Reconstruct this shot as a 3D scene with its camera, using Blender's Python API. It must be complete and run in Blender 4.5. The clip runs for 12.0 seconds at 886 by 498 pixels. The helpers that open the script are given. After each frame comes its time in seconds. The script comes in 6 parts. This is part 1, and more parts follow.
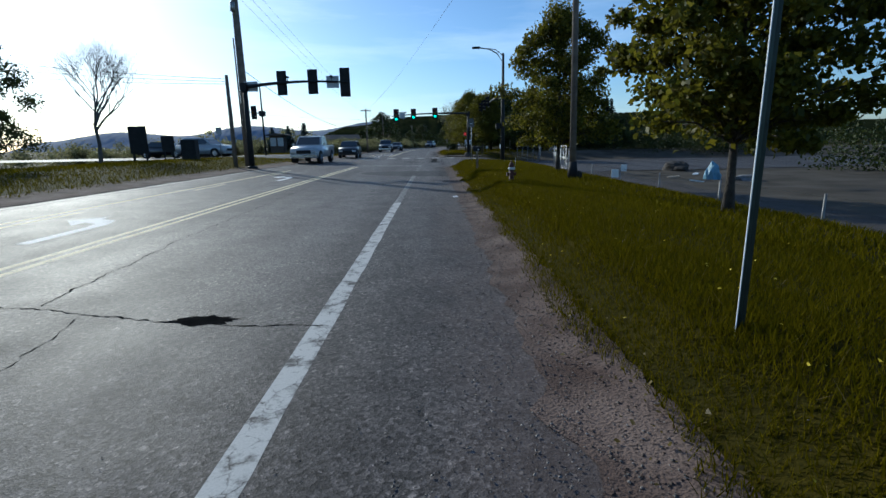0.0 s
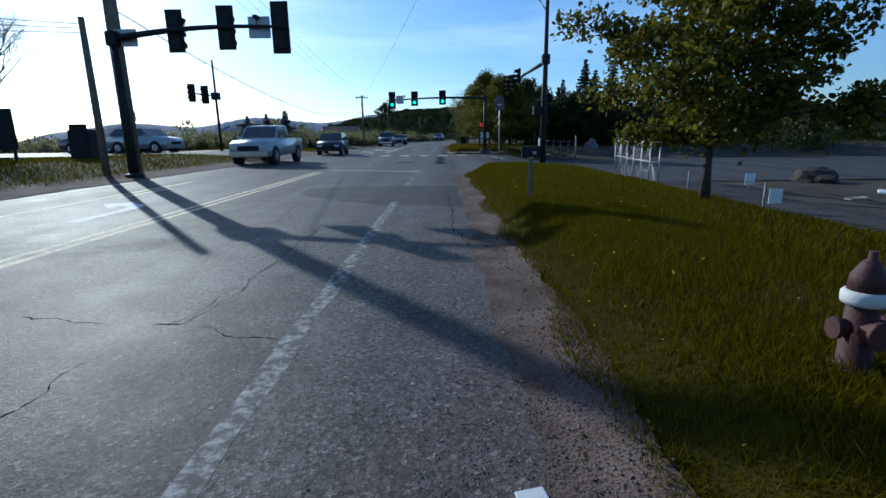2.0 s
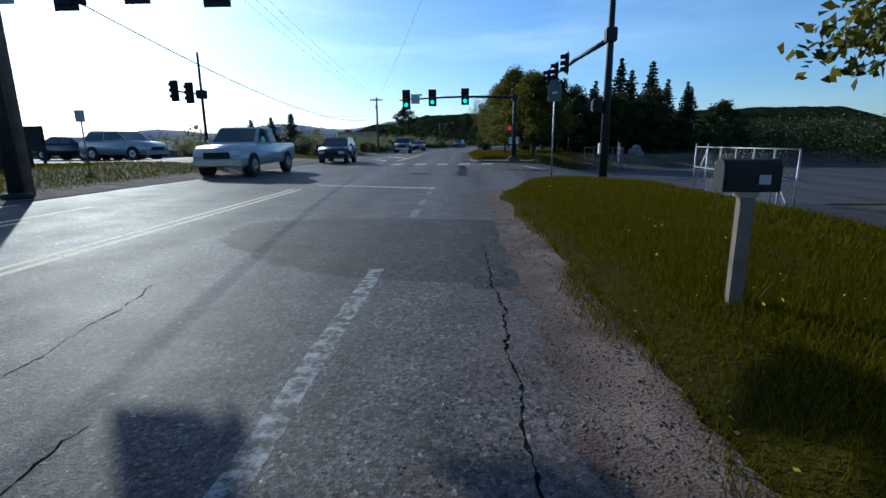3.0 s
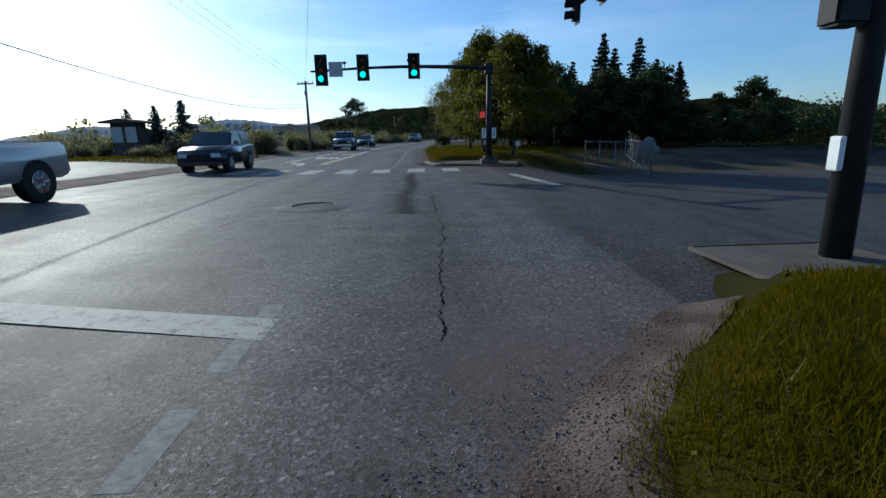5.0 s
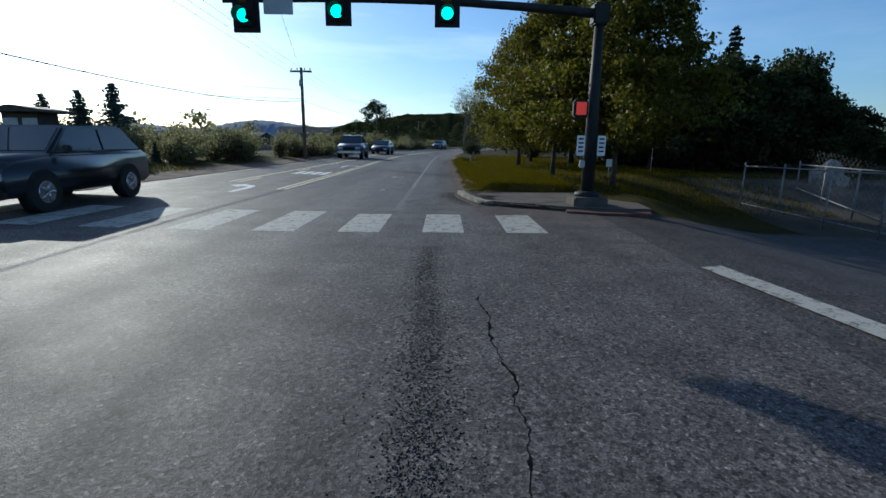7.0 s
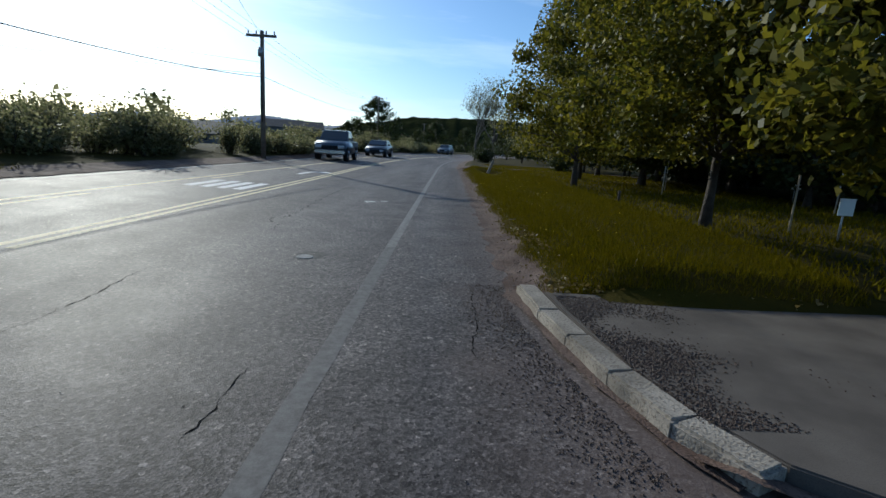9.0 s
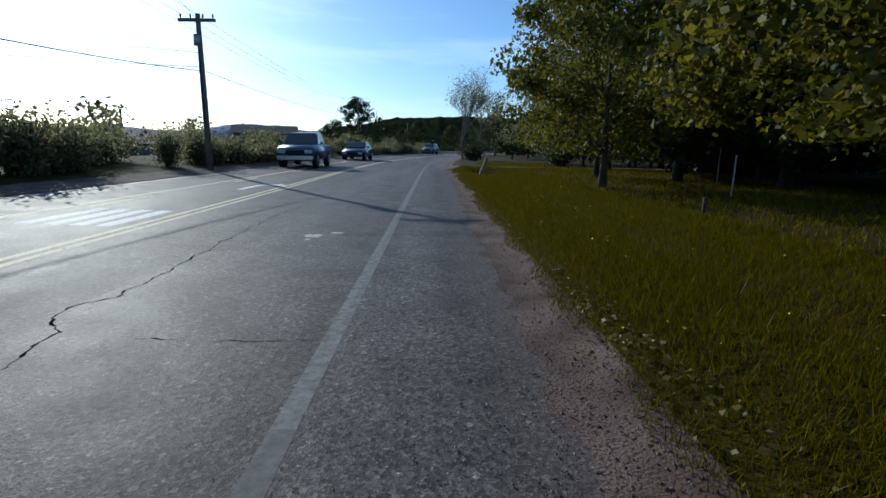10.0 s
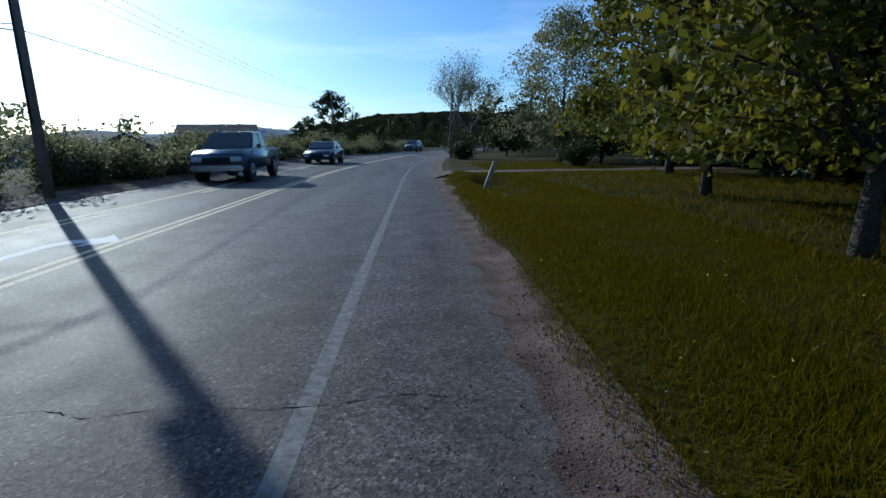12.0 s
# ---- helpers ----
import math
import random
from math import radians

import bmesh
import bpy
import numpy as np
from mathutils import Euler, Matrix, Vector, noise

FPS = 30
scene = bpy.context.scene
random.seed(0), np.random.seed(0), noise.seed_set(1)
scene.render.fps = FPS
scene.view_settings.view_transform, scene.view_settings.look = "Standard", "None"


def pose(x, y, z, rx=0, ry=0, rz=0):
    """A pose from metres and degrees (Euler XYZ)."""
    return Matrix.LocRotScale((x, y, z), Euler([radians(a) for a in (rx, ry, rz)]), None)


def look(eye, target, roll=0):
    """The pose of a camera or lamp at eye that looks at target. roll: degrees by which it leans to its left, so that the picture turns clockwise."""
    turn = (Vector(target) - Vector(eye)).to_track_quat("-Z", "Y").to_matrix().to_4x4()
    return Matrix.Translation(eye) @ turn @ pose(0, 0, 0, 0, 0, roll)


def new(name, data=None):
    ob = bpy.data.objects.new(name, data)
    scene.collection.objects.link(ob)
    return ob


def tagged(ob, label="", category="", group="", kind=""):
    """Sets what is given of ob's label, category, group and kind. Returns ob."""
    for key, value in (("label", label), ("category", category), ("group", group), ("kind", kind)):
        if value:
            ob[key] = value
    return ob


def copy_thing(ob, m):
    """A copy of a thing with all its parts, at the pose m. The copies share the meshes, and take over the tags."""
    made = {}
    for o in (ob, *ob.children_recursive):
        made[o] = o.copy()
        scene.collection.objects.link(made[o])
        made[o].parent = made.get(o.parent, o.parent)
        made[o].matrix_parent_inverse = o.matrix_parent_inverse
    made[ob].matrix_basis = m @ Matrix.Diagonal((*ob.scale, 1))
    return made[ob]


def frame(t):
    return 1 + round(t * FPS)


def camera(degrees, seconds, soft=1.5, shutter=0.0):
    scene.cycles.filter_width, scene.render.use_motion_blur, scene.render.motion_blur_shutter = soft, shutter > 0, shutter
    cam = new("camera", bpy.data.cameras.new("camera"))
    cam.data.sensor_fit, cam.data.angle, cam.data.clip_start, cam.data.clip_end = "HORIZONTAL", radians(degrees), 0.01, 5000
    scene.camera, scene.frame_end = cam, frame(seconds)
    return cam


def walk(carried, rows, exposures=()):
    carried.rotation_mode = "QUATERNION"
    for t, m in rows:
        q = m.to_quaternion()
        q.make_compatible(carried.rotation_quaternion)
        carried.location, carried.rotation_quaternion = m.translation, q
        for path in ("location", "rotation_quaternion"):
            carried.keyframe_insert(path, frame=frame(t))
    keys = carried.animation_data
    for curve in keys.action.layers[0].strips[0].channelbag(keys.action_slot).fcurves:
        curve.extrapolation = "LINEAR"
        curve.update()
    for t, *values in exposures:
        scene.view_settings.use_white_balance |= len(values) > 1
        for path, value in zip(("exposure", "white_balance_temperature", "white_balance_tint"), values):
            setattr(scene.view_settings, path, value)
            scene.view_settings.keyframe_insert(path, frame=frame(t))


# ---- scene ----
cam = camera(85.0, 12.0)
PATH = [
    (0, (0.879, 0.268, 1.337), (0.908, 2.222, 0.911), -1.09),
    (0.5, (0.937, 3.156, 1.314), (1.009, 5.110, 0.892), 0.46),
    (1, (0.983, 5.992, 1.300), (1.047, 7.945, 0.874), -1.79),
    (1.5, (0.975, 8.632, 1.277), (1.005, 10.592, 0.882), 2.90),
    (2, (1.065, 11.043, 1.372), (1.060, 12.991, 0.919), -0.75),
    (2.5, (0.989, 14.005, 1.263), (1.060, 15.961, 0.852), 2.07),
    (3, (0.914, 16.520, 1.304), (0.832, 18.472, 0.877), -0.61),
    (3.5, (0.961, 19.561, 1.509), (1.062, 21.508, 1.065), -3.54),
    (3.7, (1.198, 20.493, 1.442), (1.253, 22.440, 0.988), -0.83),
    (5.3, (1.246, 29.380, 1.330), (1.330, 31.326, 0.878), -1.30),
    (5.5, (1.236, 30.512, 1.351), (1.339, 32.462, 0.918), 1.32),
    (6, (1.135, 33.179, 1.371), (1.180, 35.127, 0.922), 3.48),
    (6.5, (1.097, 36.160, 1.401), (1.092, 38.105, 0.937), 0.54),
    (6.7, (1.081, 37.180, 1.464), (1.080, 39.130, 1.020), 0.55),
    (8.3, (0.785, 45.515, 1.325), (0.771, 47.473, 0.920), 1.00),
    (8.5, (0.731, 46.281, 1.423), (0.728, 48.230, 0.976), 0.10),
    (9, (0.704, 48.620, 1.339), (0.704, 50.578, 0.933), 3.70),
    (9.5, (0.669, 51.655, 1.296), (0.703, 53.614, 0.894), 0.32),
    (10, (0.695, 52.942, 1.301), (0.734, 54.900, 0.893), 0.82),
    (10.5, (0.618, 55.038, 1.307), (0.625, 56.998, 0.907), 1.19),
    (11, (0.549, 57.040, 1.339), (0.543, 58.998, 0.931), -1.02),
    (11.5, (0.567, 59.160, 1.460), (0.634, 61.114, 1.037), -3.00),
    (12, (0.682, 61.099, 1.488), (0.776, 63.051, 1.062), -0.74),
]
walk(cam, [(t, look(eye, target, roll)) for t, eye, target, roll in PATH], [(0.0, 0.0, 5300, 2), (1.5, 0.02, 5050, 2), (2.5, 0.0, 5000, 2), (5.5, 0.0, 5300, 2), (6.5, 0.03, 5350, 2), (8.5, 0.08, 5550, 3), (9.5, 0.06, 5400, 3), (11.0, 0.0, 5000, 2), (12.0, -0.02, 4900, 2)])

# ---- light ----
SUN_AZ, SUN_EL = 38.4, 21.5   # degrees left of straight ahead, and above the horizon
world = bpy.data.worlds.new("sky")
scene.world = world
world.use_nodes = True
wn, wl = world.node_tree.nodes, world.node_tree.links
sky = wn.new("ShaderNodeTexSky")
sky.sky_type, sky.sun_disc = "NISHITA", False
sky.sun_elevation, sky.sun_rotation = radians(SUN_EL), radians(-SUN_AZ)
sky.air_density, sky.dust_density, sky.ozone_density, sky.altitude = 1.0, 0.8, 4.0, 300
# thin high cloud in long streaks
wc = wn.new("ShaderNodeTexCoord")
wm = wn.new("ShaderNodeMapping")
wm.inputs["Scale"].default_value = (0.8, 1.6, 6.0)
wm.inputs["Rotation"].default_value = (0.0, 0.25, 0.6)
wl.new(wc.outputs["Generated"], wm.inputs[0])
wz = wn.new("ShaderNodeTexNoise")
wz.inputs["Scale"].default_value, wz.inputs["Detail"].default_value, wz.inputs["Roughness"].default_value = 2.2, 7, 0.6
wl.new(wm.outputs[0], wz.inputs["Vector"])
wr = wn.new("ShaderNodeMapRange")
wr.inputs[1].default_value, wr.inputs[2].default_value = 0.45, 0.78
wr.inputs[3].default_value, wr.inputs[4].default_value = 0.0, 0.6
wl.new(wz.outputs["Fac"], wr.inputs[0])
wd = wn.new("ShaderNodeVectorMath")
wd.operation = "DOT_PRODUCT"
wl.new(wc.outputs["Generated"], wd.inputs[0])
wd.inputs[1].default_value = (-math.sin(radians(SUN_AZ)), math.cos(radians(SUN_AZ)), 0.35)
wk = wn.new("ShaderNodeMapRange")
wk.inputs[1].default_value, wk.inputs[2].default_value = 0.45, 1.0
wk.inputs[3].default_value, wk.inputs[4].default_value = 0.15, 1.0
wl.new(wd.outputs["Value"], wk.inputs[0])
wf = wn.new("ShaderNodeMath")
wf.operation = "MULTIPLY"
wl.new(wr.outputs[0], wf.inputs[0])
wl.new(wk.outputs[0], wf.inputs[1])
wx = wn.new("ShaderNodeMix")
wx.data_type = "RGBA"
wl.new(wf.outputs[0], wx.inputs[0])
wl.new(sky.outputs[0], wx.inputs[6])
wx.inputs[7].default_value = (9.5, 10.0, 10.5, 1)
wl.new(wx.outputs[2], wn["Background"].inputs[0])
wn["Background"].inputs[1].default_value = 0.118
sun = new("sun", bpy.data.lights.new("sun", "SUN"))
sun.data.energy, sun.data.angle, sun.data.color = 3.9, radians(0.55), (1.0, 0.88, 0.70)
sx, sy, sz = -math.sin(radians(SUN_AZ)) * math.cos(radians(SUN_EL)), math.cos(radians(SUN_AZ)) * math.cos(radians(SUN_EL)), math.sin(radians(SUN_EL))
sun.matrix_world = look((40 * sx, 40 * sy, 40 * sz), (0, 0, 0))


# ---- materials ----
def material(name, c1, c2, scale=6.0, rough=0.8, bump=0.2, metal=0.0, fine=60.0, c3=None, spec=0.5, transl=0.0, per_object=0.0, bump_dist=0.01):
    """Two tones by a coarse noise, a third by a fine one, relief by both."""
    m = bpy.data.materials.new(name)
    m.use_nodes = True
    n, l = m.node_tree.nodes, m.node_tree.links
    b = n["Principled BSDF"]
    b.inputs["Roughness"].default_value, b.inputs["Metallic"].default_value = rough, metal
    b.inputs["Specular IOR Level"].default_value = spec
    co = n.new("ShaderNodeTexCoord")
    a = n.new("ShaderNodeTexNoise")
    a.inputs["Scale"].default_value, a.inputs["Detail"].default_value = scale, 4
    f = n.new("ShaderNodeTexNoise")
    f.inputs["Scale"].default_value, f.inputs["Detail"].default_value = fine, 2
    l.new(co.outputs["Object"], a.inputs["Vector"])
    l.new(co.outputs["Object"], f.inputs["Vector"])
    r1 = n.new("ShaderNodeValToRGB")
    r1.color_ramp.elements[0].position, r1.color_ramp.elements[1].position = 0.35, 0.68
    r1.color_ramp.elements[0].color, r1.color_ramp.elements[1].color = (*c1, 1), (*c2, 1)
    l.new(a.outputs["Fac"], r1.inputs[0])
    mix = n.new("ShaderNodeMix")
    mix.data_type = "RGBA"
    r2 = n.new("ShaderNodeValToRGB")
    r2.color_ramp.elements[0].position, r2.color_ramp.elements[1].position = 0.5, 0.72
    l.new(f.outputs["Fac"], r2.inputs[0])
    l.new(r2.outputs[0], mix.inputs[0])
    l.new(r1.outputs[0], mix.inputs[6])
    mix.inputs[7].default_value = (*(c3 or tuple(0.5 * (p + q) for p, q in zip(c1, c2))), 1)
    out = mix.outputs[2]
    if per_object:
        info = n.new("ShaderNodeObjectInfo")
        hsv = n.new("ShaderNodeHueSaturation")
        mr = n.new("ShaderNodeMapRange")
        mr.inputs[3].default_value, mr.inputs[4].default_value = 1 - per_object, 1 + per_object
        l.new(info.outputs["Random"], mr.inputs[0])
        l.new(mr.outputs[0], hsv.inputs["Value"])
        l.new(out, hsv.inputs["Color"])
        out = hsv.outputs[0]
    l.new(out, b.inputs["Base Color"])
    if bump:
        bp = n.new("ShaderNodeBump")
        bp.inputs["Strength"].default_value, bp.inputs["Distance"].default_value = bump, bump_dist
        l.new(f.outputs["Fac"], bp.inputs["Height"])
        l.new(bp.outputs[0], b.inputs["Normal"])
    if transl:
        tr = n.new("ShaderNodeBsdfTranslucent")
        l.new(out, tr.inputs[0])
        ms = n.new("ShaderNodeMixShader")
        ms.inputs[0].default_value = transl
        l.new(b.outputs[0], ms.inputs[1])
        l.new(tr.outputs[0], ms.inputs[2])
        l.new(ms.outputs[0], n["Material Output"].inputs[0])
    return m


def leaf_material(name, c1, c2, transl=0.45, spec=0.25):
    m = bpy.data.materials.new(name)
    m.use_nodes = True
    n, l = m.node_tree.nodes, m.node_tree.links
    b = n["Principled BSDF"]
    b.inputs["Roughness"].default_value = 0.55
    b.inputs["Specular IOR Level"].default_value = spec
    g = n.new("ShaderNodeNewGeometry")
    r = n.new("ShaderNodeValToRGB")
    r.color_ramp.elements[0].color, r.color_ramp.elements[1].color = (*c1, 1), (*c2, 1)
    l.new(g.outputs["Random Per Island"], r.inputs[0])
    l.new(r.outputs[0], b.inputs["Base Color"])
    tr = n.new("ShaderNodeBsdfTranslucent")
    l.new(r.outputs[0], tr.inputs[0])
    ms = n.new("ShaderNodeMixShader")
    ms.inputs[0].default_value = transl
    l.new(b.outputs[0], ms.inputs[1])
    l.new(tr.outputs[0], ms.inputs[2])
    l.new(ms.outputs[0], n["Material Output"].inputs[0])
    return m


def asphalt_material(name, base, worn, rough=0.5, dirt=0.0, grain=100, coarse=0.9):
    """Aggregate speckle, long wheel-track tones along the road, oily stains, gloss that varies with them."""
    m = bpy.data.materials.new(name)
    m.use_nodes = True
    n, l = m.node_tree.nodes, m.node_tree.links
    b = n["Principled BSDF"]
    co = n.new("ShaderNodeTexCoord")
    mp = n.new("ShaderNodeMapping")
    mp.inputs["Scale"].default_value = (1.0, 0.06, 1.0)
    l.new(co.outputs["Object"], mp.inputs[0])
    tracks = n.new("ShaderNodeTexNoise")
    tracks.inputs["Scale"].default_value, tracks.inputs["Detail"].default_value = 0.8, 3
    l.new(mp.outputs[0], tracks.inputs["Vector"])
    patch = n.new("ShaderNodeTexNoise")
    patch.inputs["Scale"].default_value, patch.inputs["Detail"].default_value = 1.7, 6
    l.new(co.outputs["Object"], patch.inputs["Vector"])
    grit = n.new("ShaderNodeTexVoronoi")
    grit.inputs["Scale"].default_value = grain
    l.new(co.outputs["Object"], grit.inputs["Vector"])
    add = n.new("ShaderNodeMath")
    add.operation = "MULTIPLY_ADD"
    l.new(tracks.outputs["Fac"], add.inputs[0])
    add.inputs[1].default_value = 0.6
    half = n.new("ShaderNodeMath")
    half.operation = "MULTIPLY"
    half.inputs[1].default_value = 0.4
    l.new(patch.outputs["Fac"], half.inputs[0])
    l.new(half.outputs[0], add.inputs[2])
    ramp = n.new("ShaderNodeValToRGB")
    ramp.color_ramp.elements[0].position, ramp.color_ramp.elements[1].position = 0.38, 0.60
    ramp.color_ramp.elements[0].color, ramp.color_ramp.elements[1].color = (*base, 1), (*worn, 1)
    l.new(add.outputs[0], ramp.inputs[0])
    gr = n.new("ShaderNodeValToRGB")
    gr.color_ramp.elements[0].position, gr.color_ramp.elements[1].position = 0.0, 1.0
    gr.color_ramp.elements[0].color, gr.color_ramp.elements[1].color = (0.08, 0.08, 0.085, 1), (3.6, 3.5, 3.3, 1)
    for at_, v in ((0.22, 0.55), (0.6, 1.1), (0.86, 1.6)):
        gr.color_ramp.elements.new(at_).color = (v, v * 0.98, v * 0.96, 1)
    l.new(grit.outputs["Color"], gr.inputs[0])
    mul = n.new("ShaderNodeMix")
    mul.data_type, mul.blend_type = "RGBA", "MULTIPLY"
    mul.inputs[0].default_value = 0.85
    l.new(ramp.outputs[0], mul.inputs[6])
    l.new(gr.outputs[0], mul.inputs[7])
    chip = n.new("ShaderNodeTexVoronoi")
    chip.inputs["Scale"].default_value = grain * 0.42
    l.new(co.outputs["Object"], chip.inputs["Vector"])
    cr = n.new("ShaderNodeValToRGB")
    cr.color_ramp.elements[0].position, cr.color_ramp.elements[1].position = 0.0, 1.0
    cr.color_ramp.elements[0].color, cr.color_ramp.elements[1].color = (0.08, 0.08, 0.08, 1), (3.4, 3.3, 3.1, 1)
    for at_, v in ((0.22, 0.45), (0.5, 0.95), (0.84, 1.5)):
        cr.color_ramp.elements.new(at_).color = (v, v * 0.98, v * 0.96, 1)
    l.new(chip.outputs["Color"], cr.inputs[0])
    clump = n.new("ShaderNodeTexNoise")
    clump.inputs["Scale"].default_value, clump.inputs["Detail"].default_value, clump.inputs["Roughness"].default_value = 9.0, 5, 0.75
    l.new(co.outputs["Object"], clump.inputs["Vector"])
    cm = n.new("ShaderNodeMapRange")
    cm.inputs[1].default_value, cm.inputs[2].default_value = 0.35, 0.65
    cm.inputs[3].default_value, cm.inputs[4].default_value = 0.6 * coarse, 1.25 * coarse
    l.new(clump.outputs["Fac"], cm.inputs[0])
    fine_mul = mul
    mul = n.new("ShaderNodeMix")
    mul.data_type, mul.blend_type = "RGBA", "MULTIPLY"
    l.new(cm.outputs[0], mul.inputs[0])
    l.new(fine_mul.outputs[2], mul.inputs[6])
    l.new(cr.outputs[0], mul.inputs[7])
    sep = n.new("ShaderNodeSeparateXYZ")
    l.new(co.outputs["Object"], sep.inputs[0])
    dn = n.new("ShaderNodeTexNoise")
    dn.inputs["Scale"].default_value, dn.inputs["Detail"].default_value = 1.1, 5
    l.new(co.outputs["Object"], dn.inputs["Vector"])
    dm = n.new("ShaderNodeMath")
    dm.operation = "MULTIPLY_ADD"
    l.new(dn.outputs["Fac"], dm.inputs[0])
    dm.inputs[1].default_value = 1.6
    l.new(sep.outputs[0], dm.inputs[2])
    dr = n.new("ShaderNodeMapRange")
    dr.inputs[1].default_value, dr.inputs[2].default_value = 1.55, 2.75
    dr.inputs[3].default_value, dr.inputs[4].default_value = 0.0, 0.75 * dirt
    l.new(dm.outputs[0], dr.inputs[0])
    away = n.new("ShaderNodeMath")
    away.operation = "SUBTRACT"
    l.new(sep.outputs[1], away.inputs[0])
    away.inputs[1].default_value = 40.0
    ab = n.new("ShaderNodeMath")
    ab.operation = "ABSOLUTE"
    l.new(away.outputs[0], ab.inputs[0])
    am = n.new("ShaderNodeMapRange")
    am.inputs[1].default_value, am.inputs[2].default_value = 7.5, 10.0
    l.new(ab.outputs[0], am.inputs[0])
    dx = n.new("ShaderNodeMath")
    dx.operation = "MULTIPLY"
    l.new(dr.outputs[0], dx.inputs[0])
    l.new(am.outputs[0], dx.inputs[1])
    dirty = n.new("ShaderNodeMix")
    dirty.data_type = "RGBA"
    l.new(dx.outputs[0], dirty.inputs[0])
    l.new(mul.outputs[2], dirty.inputs[6])
    dirty.inputs[7].default_value = (0.125, 0.092, 0.078, 1)
    l.new(dirty.outputs[2], b.inputs["Base Color"])
    b.inputs["Specular IOR Level"].default_value = 0.17
    rr = n.new("ShaderNodeMapRange")
    rr.inputs[3].default_value, rr.inputs[4].default_value = rough + 0.14, rough - 0.16
    l.new(add.outputs[0], rr.inputs[0])
    l.new(rr.outputs[0], b.inputs["Roughness"])
    bp = n.new("ShaderNodeBump")
    bp.inputs["Strength"].default_value, bp.inputs["Distance"].default_value = 0.5, 0.003
    hs = n.new("ShaderNodeMath")
    hs.operation = "MULTIPLY_ADD"
    l.new(chip.outputs["Distance"], hs.inputs[0])
    hs.inputs[1].default_value = 0.5
    l.new(grit.outputs["Distance"], hs.inputs[2])
    l.new(hs.outputs[0], bp.inputs["Height"])
    l.new(bp.outputs[0], b.inputs["Normal"])
    return m


def paint_material(name, paint, ground, wear=0.5, scale=9.0, soft=0.07, craze=0.22):
    """Road paint worn through to the asphalt in flakes and streaks."""
    m = bpy.data.materials.new(name)
    m.use_nodes = True
    n, l = m.node_tree.nodes, m.node_tree.links
    b = n["Principled BSDF"]
    b.inputs["Roughness"].default_value = 0.72
    b.inputs["Specular IOR Level"].default_value = 0.18
    co = n.new("ShaderNodeTexCoord")
    a = n.new("ShaderNodeTexNoise")
    a.inputs["Scale"].default_value, a.inputs["Detail"].default_value, a.inputs["Roughness"].default_value = scale, 8, 0.7
    l.new(co.outputs["Object"], a.inputs["Vector"])
    c = n.new("ShaderNodeTexVoronoi")
    c.feature = "DISTANCE_TO_EDGE"
    c.inputs["Scale"].default_value = 7
    wob = n.new("ShaderNodeTexNoise")
    wob.inputs["Scale"].default_value, wob.inputs["Detail"].default_value = 5.0, 4
    l.new(co.outputs["Object"], wob.inputs["Vector"])
    shift = n.new("ShaderNodeVectorMath")
    shift.operation = "MULTIPLY_ADD"
    l.new(wob.outputs["Color"], shift.inputs[0])
    shift.inputs[1].default_value = (0.22, 0.22, 0.22)
    l.new(co.outputs["Object"], shift.inputs[2])
    l.new(shift.outputs[0], c.inputs["Vector"])
    lines = n.new("ShaderNodeMapRange")
    lines.inputs[1].default_value, lines.inputs[2].default_value = 0.0, 0.045
    lines.inputs[3].default_value, lines.inputs[4].default_value = craze, 0.0
    l.new(c.outputs["Distance"], lines.inputs[0])
    s = n.new("ShaderNodeMath")
    s.operation = "ADD"
    l.new(a.outputs["Fac"], s.inputs[0])
    l.new(lines.outputs[0], s.inputs[1])
    r = n.new("ShaderNodeValToRGB")
    r.color_ramp.elements[0].position, r.color_ramp.elements[1].position = wear, wear + soft
    r.color_ramp.elements[0].color, r.color_ramp.elements[1].color = (*paint, 1), (*ground, 1)
    l.new(s.outputs[0], r.inputs[0])
    f = n.new("ShaderNodeTexNoise")
    f.inputs["Scale"].default_value = 90
    l.new(co.outputs["Object"], f.inputs["Vector"])
    mul = n.new("ShaderNodeMix")
    mul.data_type, mul.blend_type = "RGBA", "MULTIPLY"
    mul.inputs[0].default_value = 0.35
    l.new(r.outputs[0], mul.inputs[6])
    l.new(f.outputs["Fac"], mul.inputs[7])
    l.new(mul.outputs[2], b.inputs["Base Color"])
    bp = n.new("ShaderNodeBump")
    bp.inputs["Strength"].default_value, bp.inputs["Distance"].default_value = 0.3, 0.004
    l.new(f.outputs["Fac"], bp.inputs["Height"])
    l.new(bp.outputs[0], b.inputs["Normal"])
    return m


def glass_material(name, tint=(0.03, 0.04, 0.05)):
    m = bpy.data.materials.new(name)
    m.use_nodes = True
    b = m.node_tree.nodes["Principled BSDF"]
    b.inputs["Base Color"].default_value = (*tint, 1)
    b.inputs["Roughness"].default_value, b.inputs["Specular IOR Level"].default_value = 0.04, 0.8
    return m


def glow_material(name, colour, strength):
    m = bpy.data.materials.new(name)
    m.use_nodes = True
    b = m.node_tree.nodes["Principled BSDF"]
    b.inputs["Base Color"].default_value = (*colour, 1)
    b.inputs["Emission Color"].default_value = (*colour, 1)
    b.inputs["Emission Strength"].default_value = strength
    return m


